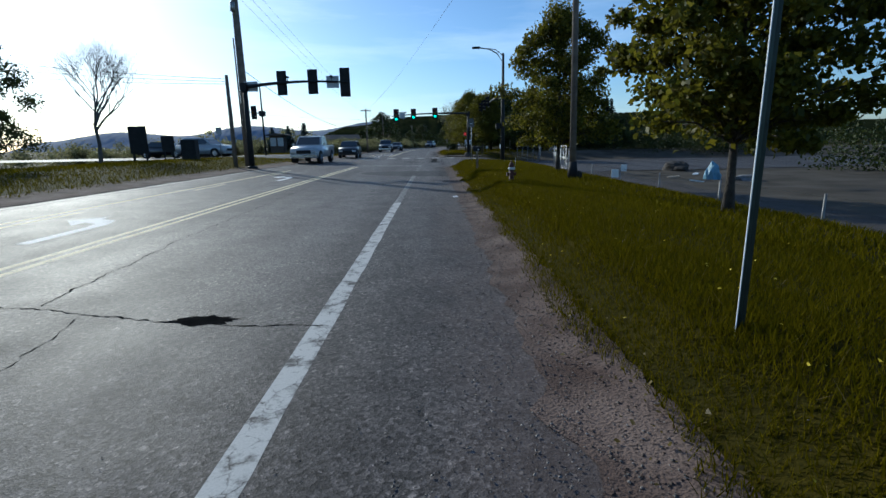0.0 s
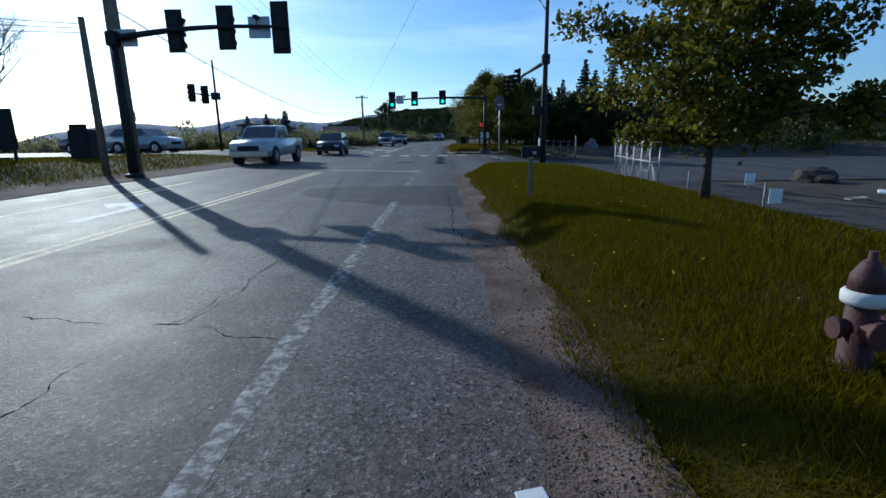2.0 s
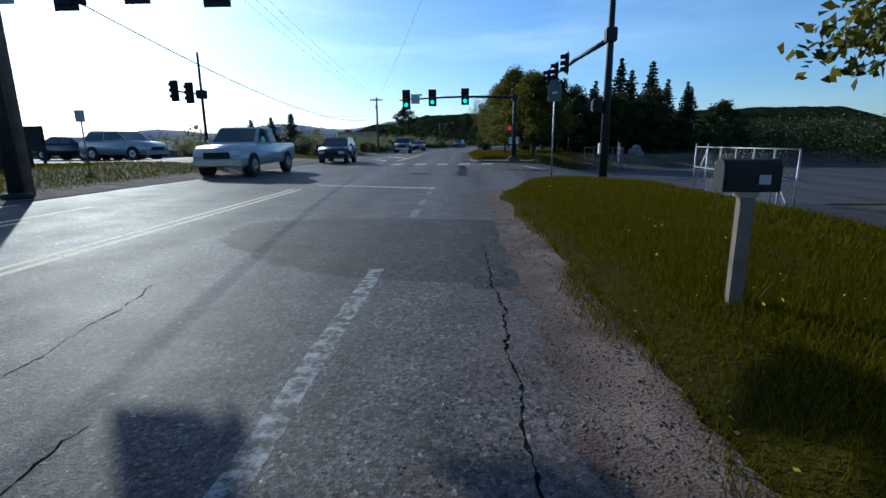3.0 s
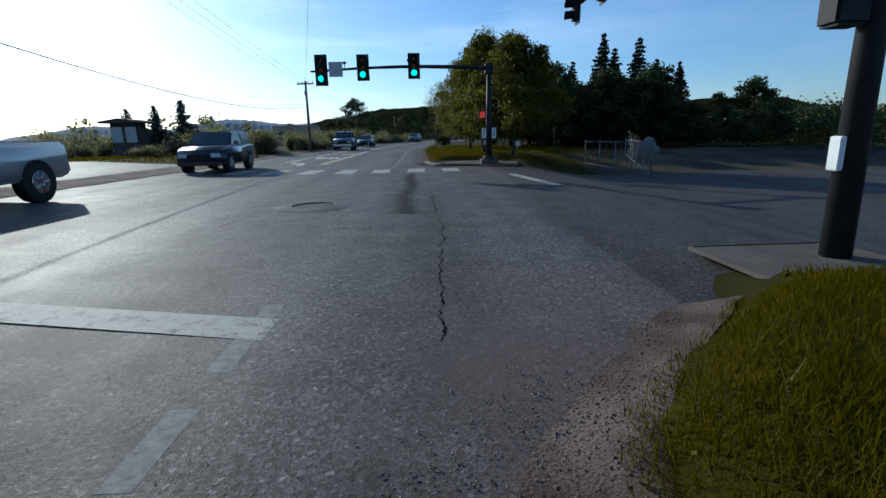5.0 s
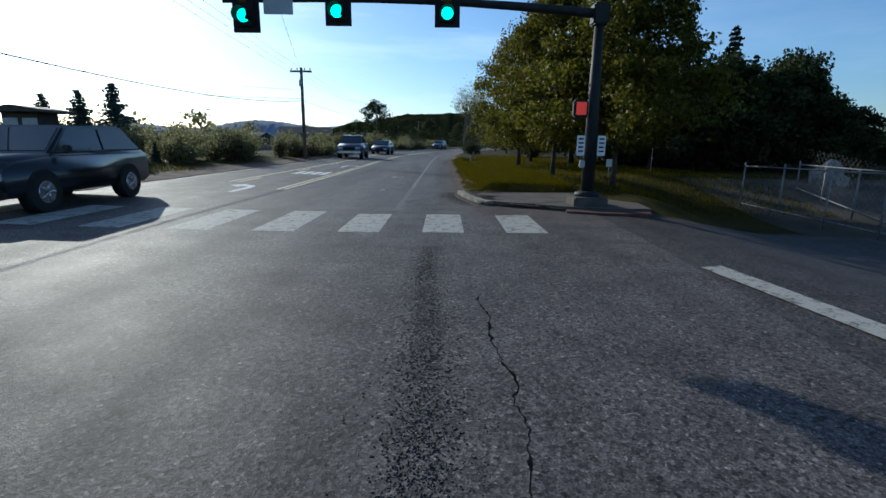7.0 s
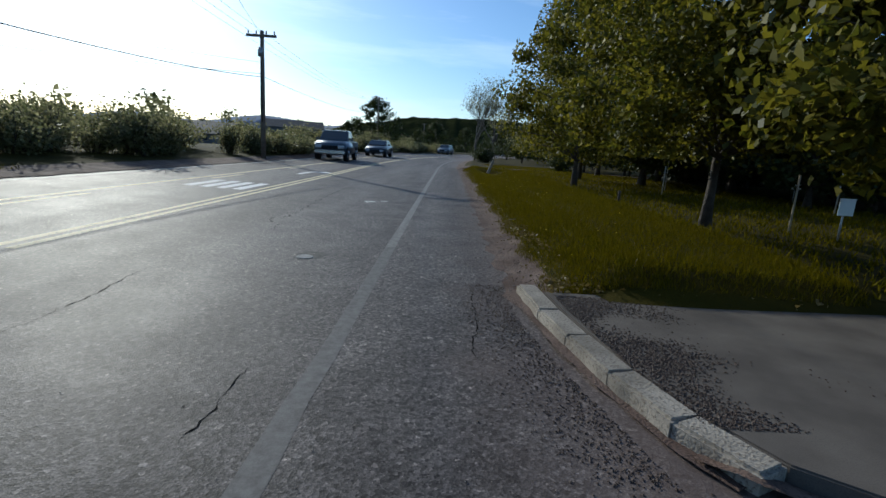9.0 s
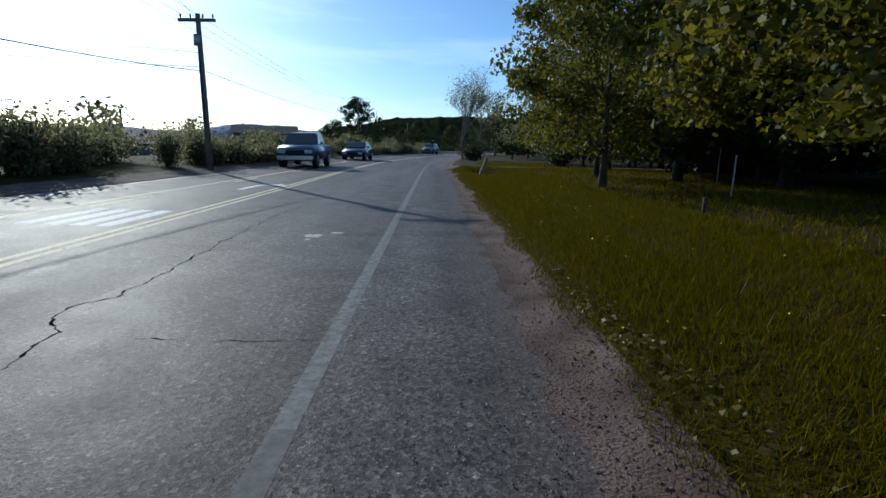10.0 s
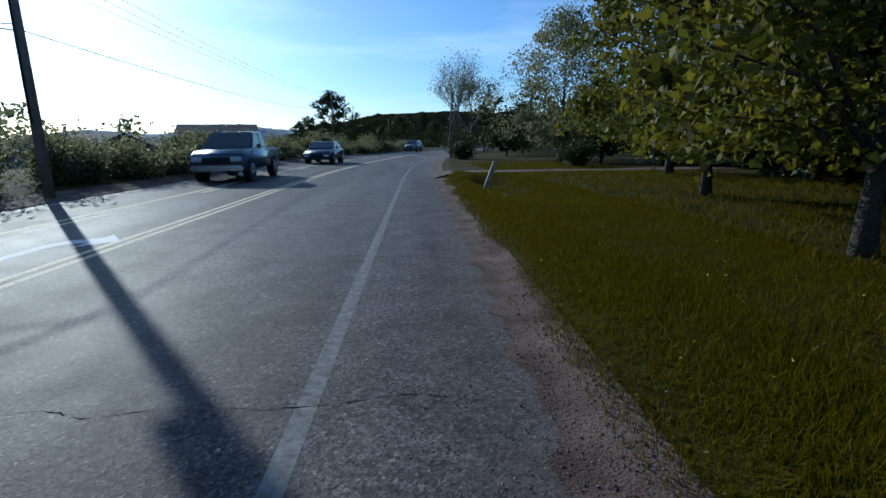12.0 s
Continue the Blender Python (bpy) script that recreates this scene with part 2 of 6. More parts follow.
ASPHALT = asphalt_material("asphalt", (0.058, 0.052, 0.052), (0.118, 0.106, 0.101), 0.70, 1.0)
ASPHALT_SIDE = asphalt_material("asphalt_side", (0.047, 0.041, 0.041), (0.073, 0.066, 0.062), 0.72)
ASPHALT_PATCH = asphalt_material("asphalt_patch", (0.028, 0.026, 0.026), (0.056, 0.051, 0.048), 0.74, 0.0, 60, 0.9)
ASPHALT_OLD = asphalt_material("asphalt_old", (0.036, 0.032, 0.029), (0.060, 0.053, 0.048), 0.9)
WHITE_PAINT = paint_material("white_road_paint", (0.46, 0.435, 0.38), (0.085, 0.078, 0.074), 0.52, 6.0, 0.16, 0.11)
ARROW_PAINT = paint_material("white_arrow_paint", (0.86, 0.84, 0.80), (0.085, 0.078, 0.074), 0.58, 6.0, 0.14, 0.05)
LINE_PAINT = paint_material("edge_line_paint", (0.62, 0.60, 0.56), (0.085, 0.078, 0.074), 0.50, 5.0, 0.14, 0.08)
WORN_PAINT = paint_material("worn_road_paint", (0.29, 0.28, 0.26), (0.088, 0.079, 0.075), 0.38, 14.0, 0.30, 0.0)
GHOST_PAINT = paint_material("ghost_road_paint", (0.19, 0.18, 0.17), (0.088, 0.079, 0.075), 0.36, 14.0, 0.34, 0.0)
FADED_PAINT = paint_material("faded_road_paint", (0.44, 0.43, 0.40), (0.088, 0.079, 0.075), 0.40, 11.0, 0.16, 0.05)
YELLOW_PAINT = paint_material("yellow_road_paint", (0.78, 0.66, 0.40), (0.09, 0.09, 0.08), 0.56, 9.0, 0.12, 0.05)
GRASS_GROUND = material("grass_ground", (0.022, 0.019, 0.001), (0.050, 0.038, 0.002), 0.9, 0.98, 0.8, fine=55, c3=(0.026, 0.024, 0.002), spec=0.1)
GRAVEL = material("gravel_shoulder", (0.080, 0.050, 0.038), (0.195, 0.140, 0.112), 1.9, 0.97, 1.0, fine=60, c3=(0.050, 0.036, 0.030), spec=0.2)
LOT_DIRT = material("lot_dirt", (0.052, 0.043, 0.033), (0.105, 0.088, 0.07), 0.6, 0.98, 0.5, fine=30, c3=(0.06, 0.055, 0.035), spec=0.1)
PALE_SPILL = material("pale_spill", (0.42, 0.41, 0.38), (0.58, 0.57, 0.53), 6, 0.9, 0.4, fine=60, c3=(0.16, 0.15, 0.14), spec=0.2)
CONCRETE = material("concrete", (0.080, 0.068, 0.058), (0.135, 0.116, 0.098), 2.2, 0.95, 0.35, fine=140, c3=(0.085, 0.075, 0.066), spec=0.2, bump_dist=0.004)
KERB_STONE = material("kerb_concrete", (0.21, 0.185, 0.15), (0.36, 0.32, 0.265), 3, 0.95, 0.7, fine=60, c3=(0.13, 0.105, 0.08), spec=0.2)
CRACK = material("crack_fill", (0.008, 0.008, 0.008), (0.018, 0.017, 0.016), 8, 1.0, 0.3, spec=0.0)
BARK = material("bark", (0.034, 0.028, 0.022), (0.075, 0.060, 0.047), 9, 0.95, 0.9, fine=35, bump_dist=0.03)
GREY_BARK = material("grey_bark", (0.075, 0.068, 0.06), (0.13, 0.12, 0.105), 9, 0.95, 0.8, fine=35, bump_dist=0.03)
POLE_WOOD = material("weathered_pole_wood", (0.13, 0.10, 0.075), (0.22, 0.175, 0.13), 5, 0.9, 0.6, fine=40)
POST_WOOD = material("post_wood", (0.30, 0.25, 0.19), (0.42, 0.36, 0.28), 6, 0.9, 0.5, fine=50)
DARK_STEEL = material("dark_painted_steel", (0.012, 0.013, 0.013), (0.024, 0.025, 0.025), 4, 0.6, 0.1, 0.0, spec=0.25)
GALV = material("galvanised_steel", (0.30, 0.30, 0.30), (0.42, 0.42, 0.42), 7, 0.5, 0.15, 0.8)
BLACK_PLASTIC = material("black_plastic", (0.012, 0.012, 0.013), (0.024, 0.024, 0.024), 5, 0.65, 0.05, spec=0.25)
WHITE_SHEET = material("white_sheet", (0.72, 0.72, 0.70), (0.82, 0.82, 0.80), 4, 0.6, 0.05)
DULL_GALV = material("dull_galvanised_steel", (0.16, 0.16, 0.16), (0.26, 0.26, 0.26), 7, 0.6, 0.15, 0.5)
SIGN_BACK = material("aluminium_sign_back", (0.36, 0.37, 0.38), (0.48, 0.49, 0.50), 5, 0.5, 0.05, 0.6)
LEAF = leaf_material("maple_leaves", (0.036, 0.046, 0.004), (0.19, 0.165, 0.014), 0.5)
LEAF_DARK = leaf_material("wood_leaves", (0.022, 0.035, 0.008), (0.06, 0.07, 0.016), 0.3)
LEAF_BUSH = leaf_material("bush_leaves", (0.08, 0.09, 0.035), (0.28, 0.26, 0.13), 0.62)
NEEDLE = leaf_material("spruce_needles", (0.012, 0.020, 0.010), (0.03, 0.045, 0.02), 0.15)
NEEDLE_BLUE = leaf_material("blue_spruce_needles", (0.03, 0.05, 0.045), (0.07, 0.10, 0.09), 0.2)
BLADE = leaf_material("grass_blades", (0.047, 0.043, 0.0006), (0.146, 0.116, 0.0014), 0.40, 0.02)
DRY_BLADE = leaf_material("dry_blades", (0.09, 0.065, 0.015), (0.18, 0.135, 0.045), 0.4)
FOREST = material("far_forest", (0.011, 0.015, 0.007), (0.030, 0.032, 0.013), 0.05, 0.95, 0, fine=0.25, c3=(0.012, 0.018, 0.006), spec=0.0)
# aerial haze is put into the far mountains' base colour as pale blue
HAZE_BLUE = material("haze_tinted_hills", (0.14, 0.19, 0.27), (0.17, 0.22, 0.30), 0.01, 1.0, 0, fine=0.05)
GLASS = glass_material("car_glass")
RUBBER = material("tyre_rubber", (0.012, 0.012, 0.012), (0.022, 0.022, 0.022), 20, 0.85, 0.2)
CHROME = material("rim_metal", (0.4, 0.4, 0.41), (0.55, 0.55, 0.56), 10, 0.25, 0.02, 0.9)


# ---- mesh helpers ----
def mesh_object(name, verts, faces, mat, smooth=False):
    me = bpy.data.meshes.new(name)
    me.from_pydata(verts, [], faces)
    me.materials.append(mat)
    if smooth:
        for p in me.polygons:
            p.use_smooth = True
    me.update()
    return new(name, me)


def part(name, bm, mat, parent, label=""):
    me = bpy.data.meshes.new(name)
    bm.to_mesh(me)
    bm.free()
    me.materials.append(mat)
    ob = new(name, me)
    ob.parent = parent
    if label:
        ob["label"] = label
    return ob


def thing(name, x, y, z, label, category, group="", rz=0.0):
    ob = new(name)
    ob.matrix_world = pose(x, y, z, 0, 0, rz)
    ob.empty_display_size = 0.2
    return tagged(ob, label, category, group)


def box(bm, x0, x1, y0, y1, z0, z1, bevel=0.0):
    r = bmesh.ops.create_cube(bm, size=1.0)
    bmesh.ops.scale(bm, vec=(x1 - x0, y1 - y0, z1 - z0), verts=r["verts"])
    bmesh.ops.translate(bm, vec=((x0 + x1) / 2, (y0 + y1) / 2, (z0 + z1) / 2), verts=r["verts"])
    if bevel:
        es = list({e for v in r["verts"] for e in v.link_edges})
        bmesh.ops.bevel(bm, geom=es, offset=bevel, segments=2, affect="EDGES")
    return bm


def tube(bm, pts, radii, sides=8, cap=True):
    """A tapering tube through the points."""
    rings = []
    for i, p in enumerate(pts):
        p = Vector(p)
        a = Vector(pts[max(i - 1, 0)])
        c = Vector(pts[min(i + 1, len(pts) - 1)])
        d = (c - a).normalized() if (c - a).length > 1e-6 else Vector((0, 0, 1))
        u = d.orthogonal().normalized() if abs(d.z) < 0.9 else (Vector((1, 0, 0)) - d * d.x).normalized()
        v = d.cross(u)
        r = radii[i] if isinstance(radii, (list, tuple)) else radii
        rings.append([bm.verts.new(p + (u * math.cos(2 * math.pi * k / sides) + v * math.sin(2 * math.pi * k / sides)) * r) for k in range(sides)])
    for a, b in zip(rings, rings[1:]):
        for k in range(sides):
            f = bm.faces.new((a[k], a[(k + 1) % sides], b[(k + 1) % sides], b[k]))
            f.smooth = True
    if cap:
        bm.faces.new(list(reversed(rings[0])))
        bm.faces.new(rings[-1])
    return bm


def prism(bm, outline, axis, lo, hi, bevel=0.0):
    """An outline of (a, b) pairs pushed along an axis from lo to hi."""
    def at(p, h):
        a, b = p
        return {"x": (h, a, b), "y": (a, h, b), "z": (a, b, h)}[axis]
    lo_v = [bm.verts.new(at(p, lo)) for p in outline]
    hi_v = [bm.verts.new(at(p, hi)) for p in outline]
    n = len(outline)
    bm.faces.new(lo_v)
    bm.faces.new(list(reversed(hi_v)))
    for i in range(n):
        bm.faces.new((lo_v[i], hi_v[i], hi_v[(i + 1) % n], lo_v[(i + 1) % n]))
    bmesh.ops.recalc_face_normals(bm, faces=bm.faces[:])
    if bevel:
        bmesh.ops.bevel(bm, geom=bm.edges[:], offset=bevel, segments=1, affect="EDGES")
    return bm


# ---- the lie of the land ----
def smooth(a, b, t):
    t = min(1.0, max(0.0, (t - a) / (b - a)))
    return t * t * (3 - 2 * t)


def bend(y):
    """How far the road has swung from its straight line at y."""
    if y < 80:
        return 0.0
    return 0.0018 * (y - 80) ** 2 if y < 240 else 46.08 + 0.576 * (y - 240)


def left_edge(y):
    return -8.6 - 0.9 * smooth(75, 98, y) + bend(y)


def right_edge(y):
    """The asphalt's ragged right edge, with the mouth of the side street."""
    if y <= 31.0:
        return 1.58 + 1.75 * smooth(28.0, 31.5, y) ** 2 + bend(y)
    if y >= 49.3:
        return 1.45 + 3.2 * (1 - smooth(48.6, 53.4, y)) ** 1.5 + bend(y)
    return 3.3 + 1.0 * smooth(31, 49.3, y)


def road_z(x, y):
    u = min(0.0, x - bend(y))
    return 0.0025 * u * u if u > -14 else 0.49


def ground_z(x, y):
    b = bend(y)
    u = x - b
    if u < 0:
        z = 0.0025 * max(u, -14) ** 2
        out = left_edge(y) - b - u
        if out > 0:
            z += 0.06 * smooth(0, 1.5, out) - 1.6 * smooth(6, 45, out) - 0.02 * max(0, out - 30) * (1 if out < 200 else 0)
        else:
            z -= 0.05
        return max(z, -4)
    mouth = smooth(30.5, 32.5, y) * (1 - smooth(49.0, 51.0, y))
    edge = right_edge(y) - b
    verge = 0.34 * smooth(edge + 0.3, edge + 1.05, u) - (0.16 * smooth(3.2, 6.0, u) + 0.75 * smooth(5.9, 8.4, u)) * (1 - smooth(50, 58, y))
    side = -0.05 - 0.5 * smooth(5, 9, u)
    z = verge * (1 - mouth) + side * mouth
    pad = smooth(1.2, 1.5, u) * (1 - smooth(5.4, 6.0, u)) * smooth(49.0, 49.7, y) * (1 - smooth(52.7, 53.3, y))
    z = z * (1 - pad) + 0.03 * pad
    if u < edge + 0.3:
        z = min(z, -0.03)
    if y > 70:
        z -= 0.35 * smooth(72, 95, y) * smooth(1.9, 3.2, u)
        z -= 0.45 * math.exp(-((u - 3.3) / 0.9) ** 2) * smooth(69, 76, y) * (1 - smooth(79, 81, y))
    z += 0.05 * noise.noise((x * 0.35, y * 0.35, 0)) * smooth(2.2, 4, u) * (1 - mouth)
    z += 1.5 * noise.noise((x * 0.02, y * 0.02, 3)) * smooth(25, 90, abs(u))
    return z


def steps(lo, hi, fine_lo, fine_hi, fine, grow=1.25):
    vals = list(np.arange(fine_lo, fine_hi + fine / 2, fine))
    s, v = fine, fine_hi
    while v < hi:
        s *= grow
        v += s
        vals.append(min(v, hi))
    s, v = fine, fine_lo
    while v > lo:
        s *= grow
        v -= s
        vals.insert(0, max(v, lo))
    return vals


def grid_sheet(name, xs, ys, zf, mats, pick=None):
    verts = [(x, y, zf(x, y)) for y in ys for x in xs]
    w = len(xs)
    faces = [(j * w + i, j * w + i + 1, (j + 1) * w + i + 1, (j + 1) * w + i) for j in range(len(ys) - 1) for i in range(w - 1)]
    me = bpy.data.meshes.new(name)
    me.from_pydata(verts, [], faces)
    for m in mats:
        me.materials.append(m)
    for p in me.polygons:
        p.use_smooth = True
        if pick:
            p.material_index = pick(*p.center[:2])
    me.update()
    return new(name, me)


def ground_pick(x, y):
    u = x - bend(y)
    if u > 7.6 and (y < 50 or y < 57 and u > 9.5):
        return 1
    if 5.0 < u and 30.5 < y < 49.5:
        return 1
    return 0


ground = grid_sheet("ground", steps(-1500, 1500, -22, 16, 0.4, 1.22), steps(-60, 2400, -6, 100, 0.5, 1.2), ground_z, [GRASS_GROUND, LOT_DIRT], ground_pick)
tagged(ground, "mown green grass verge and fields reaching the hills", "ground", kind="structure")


def strip(name, ys, left, right, zf, mat, cols=2, label="", category="", lift=0.0, kind="structure"):
    verts, faces = [], []
    for y in ys:
        a, b = left(y), right(y)
        for c in range(cols):
            x = a + (b - a) * c / (cols - 1)
            verts.append((x, y, zf(x, y) + lift))
    for j in range(len(ys) - 1):
        for c in range(cols - 1):
            k = j * cols + c
            faces.append((k, k + 1, k + cols + 1, k + cols))
    ob = mesh_object(name, verts, faces, mat, True)
    return tagged(ob, label, category, kind=kind)


def frange(a, b, s):
    return list(np.arange(a, b + s * 0.5, s))


def ragged(f, amp, seed, freq=1.6):
    return lambda y: f(y) + amp * noise.noise((y * freq, seed, 0)) + amp * 0.5 * noise.noise((y * freq * 3.7, seed, 5))


strip("road", frange(-40, 120, 0.4) + frange(122, 420, 3), left_edge, ragged(right_edge, 0.07, 1.0), road_z, ASPHALT, 24,
      "grey worn asphalt main road with cracks", "road")
strip("side_street", frange(31.0, 49.6, 0.6), lambda y: right_edge(y) - 0.5, lambda y: 40.0,
      lambda x, y: -0.006 - 0.535 * smooth(5, 9, x), ASPHALT_SIDE, 40, "grey asphalt side street joining the main road", "road")
strip("far_side_street", frange(40.5, 51.0, 0.7), lambda y: -60.0, lambda y: left_edge(y) + 0.4, lambda x, y: max(ground_z(x, y), road_z(x, y) - 0.03), ASPHALT_SIDE, 60, "grey asphalt side street across the junction", "road", 0.02)
strip("lot_lane", frange(-40, 31, 1.0), lambda y: 7.9 + 0.25 * noise.noise((y * 0.4, 2, 0)), lambda y: 11.4 + 0.5 * noise.noise((y * 0.3, 7, 0)),
      lambda x, y: ground_z(x, y), ASPHALT_OLD, 8, "faded asphalt lane beside the verge", "lane", lift=0.03)
strip("shoulder", frange(-20, 31.2, 0.15), ragged(lambda y: right_edge(y) - 0.12, 0.20, 3.0, 2.2), ragged(lambda y: right_edge(y) + 0.46, 0.14, 9.0, 1.2),
      lambda x, y: 0.05 * smooth(right_edge(y), right_edge(y) + 0.5, x), GRAVEL, 7, "brown gravel and dirt shoulder at the road edge", "shoulder", lift=0.005)
strip("shoulder_far", frange(49.6, 130, 0.15), ragged(lambda y: right_edge(y) - 0.10, 0.18, 4.0, 2.2), ragged(lambda y: right_edge(y) + 0.48, 0.12, 6.0, 1.2),
      lambda x, y: 0.05 * smooth(right_edge(y), right_edge(y) + 0.5, x), GRAVEL, 7, "brown gravel and dirt shoulder at the road edge", "shoulder", lift=0.005)
strip("left_shoulder", frange(-20, 130, 0.4), lambda y: left_edge(y) - 1.0 + 0.15 * noise.noise((y, 0, 0)), lambda y: left_edge(y) + 0.25 + 0.2 * noise.noise((y, 4, 0)),
      lambda x, y: max(road_z(x, y), ground_z(x, y)), GRAVEL, 4, "pale gravel shoulder across the road", "shoulder", lift=0.02)


# ---- road paint ----
def stripe(name, y0, y1, xc, w, mat, label, step=0.5, wob=0.01):
    n = max(2, int((y1 - y0) / step) + 1)
    ys = [y0 + (y1 - y0) * i / (n - 1) for i in range(n)]
    f = xc if callable(xc) else (lambda y: xc + bend(y))
    return strip(name, ys, lambda y: f(y) - w / 2 + wob * noise.noise((y * 2, 1, 0)), lambda y: f(y) + w / 2 + wob * noise.noise((y * 2, 8, 0)), road_z, mat, 2, label, "road marking", 0.0012)


def yellow_x(y):
    return -3.92 - 0.25 * smooth(62, 86, y) + bend(y)


def second_x(y):
    return -6.65 + 0.3 * smooth(26, 54, y) - 0.7 * smooth(75, 96, y) + bend(y)


stripe("edge_line", -20, 11.6, 0.0, 0.165, LINE_PAINT, "white solid edge line, cracked and worn", wob=0.03)
stripe("edge_line_worn", 11.6, 21.5, 0.0, 0.15, FADED_PAINT, "white edge line worn away in long gaps", wob=0.05)
for a, b in ((23.0, 23.9), (25.2, 26.3), (27.0, 28.0), (29.3, 29.9), (30.3, 30.8), (31.1, 31.5)):
    stripe("edge_dash", a, b, 0.0, 0.15, WORN_PAINT, "short worn white edge dash")
stripe("edge_line_near", 49.4, 55.0, 0.0, 0.13, GHOST_PAINT, "edge line nearly worn away past the crossing", wob=0.05)
stripe("edge_line_far", 55.0, 200, 0.0, 0.125, WORN_PAINT, "faded white edge line past the crossing", wob=0.03)
for dx in (-0.11, 0.11):
    for a, b in ((-20, 30.5), (53.5, 200)):
        stripe("centre_line", a, b, lambda y, d=dx: yellow_x(y) + d, 0.11, YELLOW_PAINT, "double yellow line beside the turn lane")
for a, b in ((-20, 26), (55.5, 200)):
    stripe("far_centre_line", a, b, second_x, 0.12, YELLOW_PAINT, "yellow line on the turn lane's far side")
    y = a
    while y < min(b, 120):
        stripe("turn_lane_dash", y, y + 2.2, lambda q: second_x(q) + 0.3, 0.11, YELLOW_PAINT, "dashed yellow turn lane marking")
        y += 7.0
    stripe("left_edge_line", a, b, lambda y: left_edge(y) + 0.45, 0.14, WHITE_PAINT, "white edge line across the road")


def flat_shape(name, pts, mat, label, lift=0.0012, category="road marking"):
    ob = mesh_object(name, [(x, y, road_z(x, y) + lift) for x, y in pts], [list(range(len(pts)))], mat)
    return tagged(ob, label, category, kind="structure")


def arrow(x, y, s, turn=1):
    """A turn arrow: a stem bending to one side, and its head."""
    stem = [(-0.12, -1.5), (0.12, -1.5), (0.12, 0.1), (-0.05 , 0.55), (-0.55, 0.75), (-0.55, 1.05), (-1.1, 0.5), (-0.55, 0.0), (-0.55, 0.35), (-0.2, 0.2), (-0.12, -0.1)]
    flat_shape("turn_arrow", [(x + turn * s * a, y + s * b * 1.3) for a, b in stem], ARROW_PAINT, "white painted turn arrow in the turn lane")


arrow(-4.95, 8.6, 0.8, 1)
arrow(-5.1, 20.5, 0.8, 1)
arrow(-5.0, 53.9, 0.75, 1)
arrow(-4.9, 68.4, 0.75, -1)
for i in range(4):
    x0 = -5.75 + i * 0.4
    flat_shape("lane_letter", [(x0, 60.4), (x0 + 0.24, 60.4), (x0 + 0.24, 62.3), (x0, 62.3)], ARROW_PAINT, "worn white lane lettering block")
# stop line, slightly askew, and the crossing's bars
flat_shape("stop_line", [(0.12, 30.75), (0.12, 31.15), (-3.7, 32.05), (-3.7, 31.65)], WHITE_PAINT, "white stop line before the crossing")
flat_shape("side_stop_line", [(4.2, 44.5), (4.5, 44.6), (5.02, 40.5), (4.72, 40.3)], WHITE_PAINT, "white stop line of the side street", 0.008)
for i in range(8):
    x0 = 2.11 - 1.42 * i
    y0, y1 = 46.75 - 0.03 * i, 48.85 + (0.15 if i == 0 else 0.03 * i)
    j = [0.03 * noise.noise((i, k, 2)) for k in range(4)]
    ob = strip("crosswalk_bar", frange(y0, y1, 0.3), lambda y, x=x0, q=j: x + q[0], lambda y, x=x0, q=j: x + 0.70 + q[1], road_z, WHITE_PAINT, 4, "white crosswalk bar, crazed and worn", "crosswalk bar", 0.0012)
    ob["group"] = "crosswalk bars"
    ob["kind"] = ""
    del ob["kind"]


def crack(pts, w, seed, name="crack"):
    """A ragged dark ribbon along the points."""
    rnd = random.Random(seed)
    line = []
    for (x0, y0), (x1, y1) in zip(pts, pts[1:]):
        n = max(2, int(math.hypot(x1 - x0, y1 - y0) / 0.045))
        for i in range(n):
            t = i / n
            px, py = x0 + (x1 - x0) * t, y0 + (y1 - y0) * t
            wx = 0.07 * noise.noise((px * 3.0, py * 3.0, seed)) + 0.025 * noise.noise((px * 14.0, py * 14.0, seed))
            wy = 0.07 * noise.noise((px * 3.0, py * 3.0, seed + 50)) + 0.025 * noise.noise((px * 14.0, py * 14.0, seed + 50))
            line.append((px + wx + rnd.gauss(0, 0.005), py + wy + rnd.gauss(0, 0.005)))
    line.append(pts[-1])
    verts, faces = [], []
    for i, (x, y) in enumerate(line):
        a, b = line[max(0, i - 1)], line[min(len(line) - 1, i + 1)]
        d = Vector((b[0] - a[0], b[1] - a[1])).normalized()
        h = w * (0.15 + 1.0 * rnd.random() ** 2) * 0.24 * min(1, 0.3 + i / 4, 0.3 + (len(line) - 1 - i) / 4)
        for s in (-1, 1):
            px, py = x - d.y * h * s, y + d.x * h * s
            verts.append((px, py, road_z(px, py) + 0.002))
        if i:
            faces.append((2 * i - 2, 2 * i - 1, 2 * i + 1, 2 * i))
    ob = mesh_object(name, verts, faces, CRACK)
    return tagged(ob, "dark open crack in the asphalt", "crack", kind="structure")


crack([(0.02, 3.74), (-0.52, 3.79), (-1.32, 3.91), (-2.06, 4.14), (-2.57, 4.26), (-3.9, 4.5)], 0.055, 1)
crack([(-2.57, 4.28), (-2.69, 5.31), (-2.88, 7.33), (-3.0, 9.5), (-3.09, 11.6), (-3.2, 15.5)], 0.05, 2)
crack([(-2.06, 4.12), (-1.92, 3.6), (-1.82, 3.07), (-1.8, 2.2), (-1.9, 0.5)], 0.035, 3)
crack([(0.03, 8.67), (-0.26, 8.73), (-0.7, 8.82), (-1.13, 8.95), (-1.73, 9.18), (-2.6, 9.5)], 0.03, 23)
crack([(-1.48, 9.07), (-1.52, 8.9), (-1.48, 8.62), (-1.5, 7.9)], 0.022, 24)
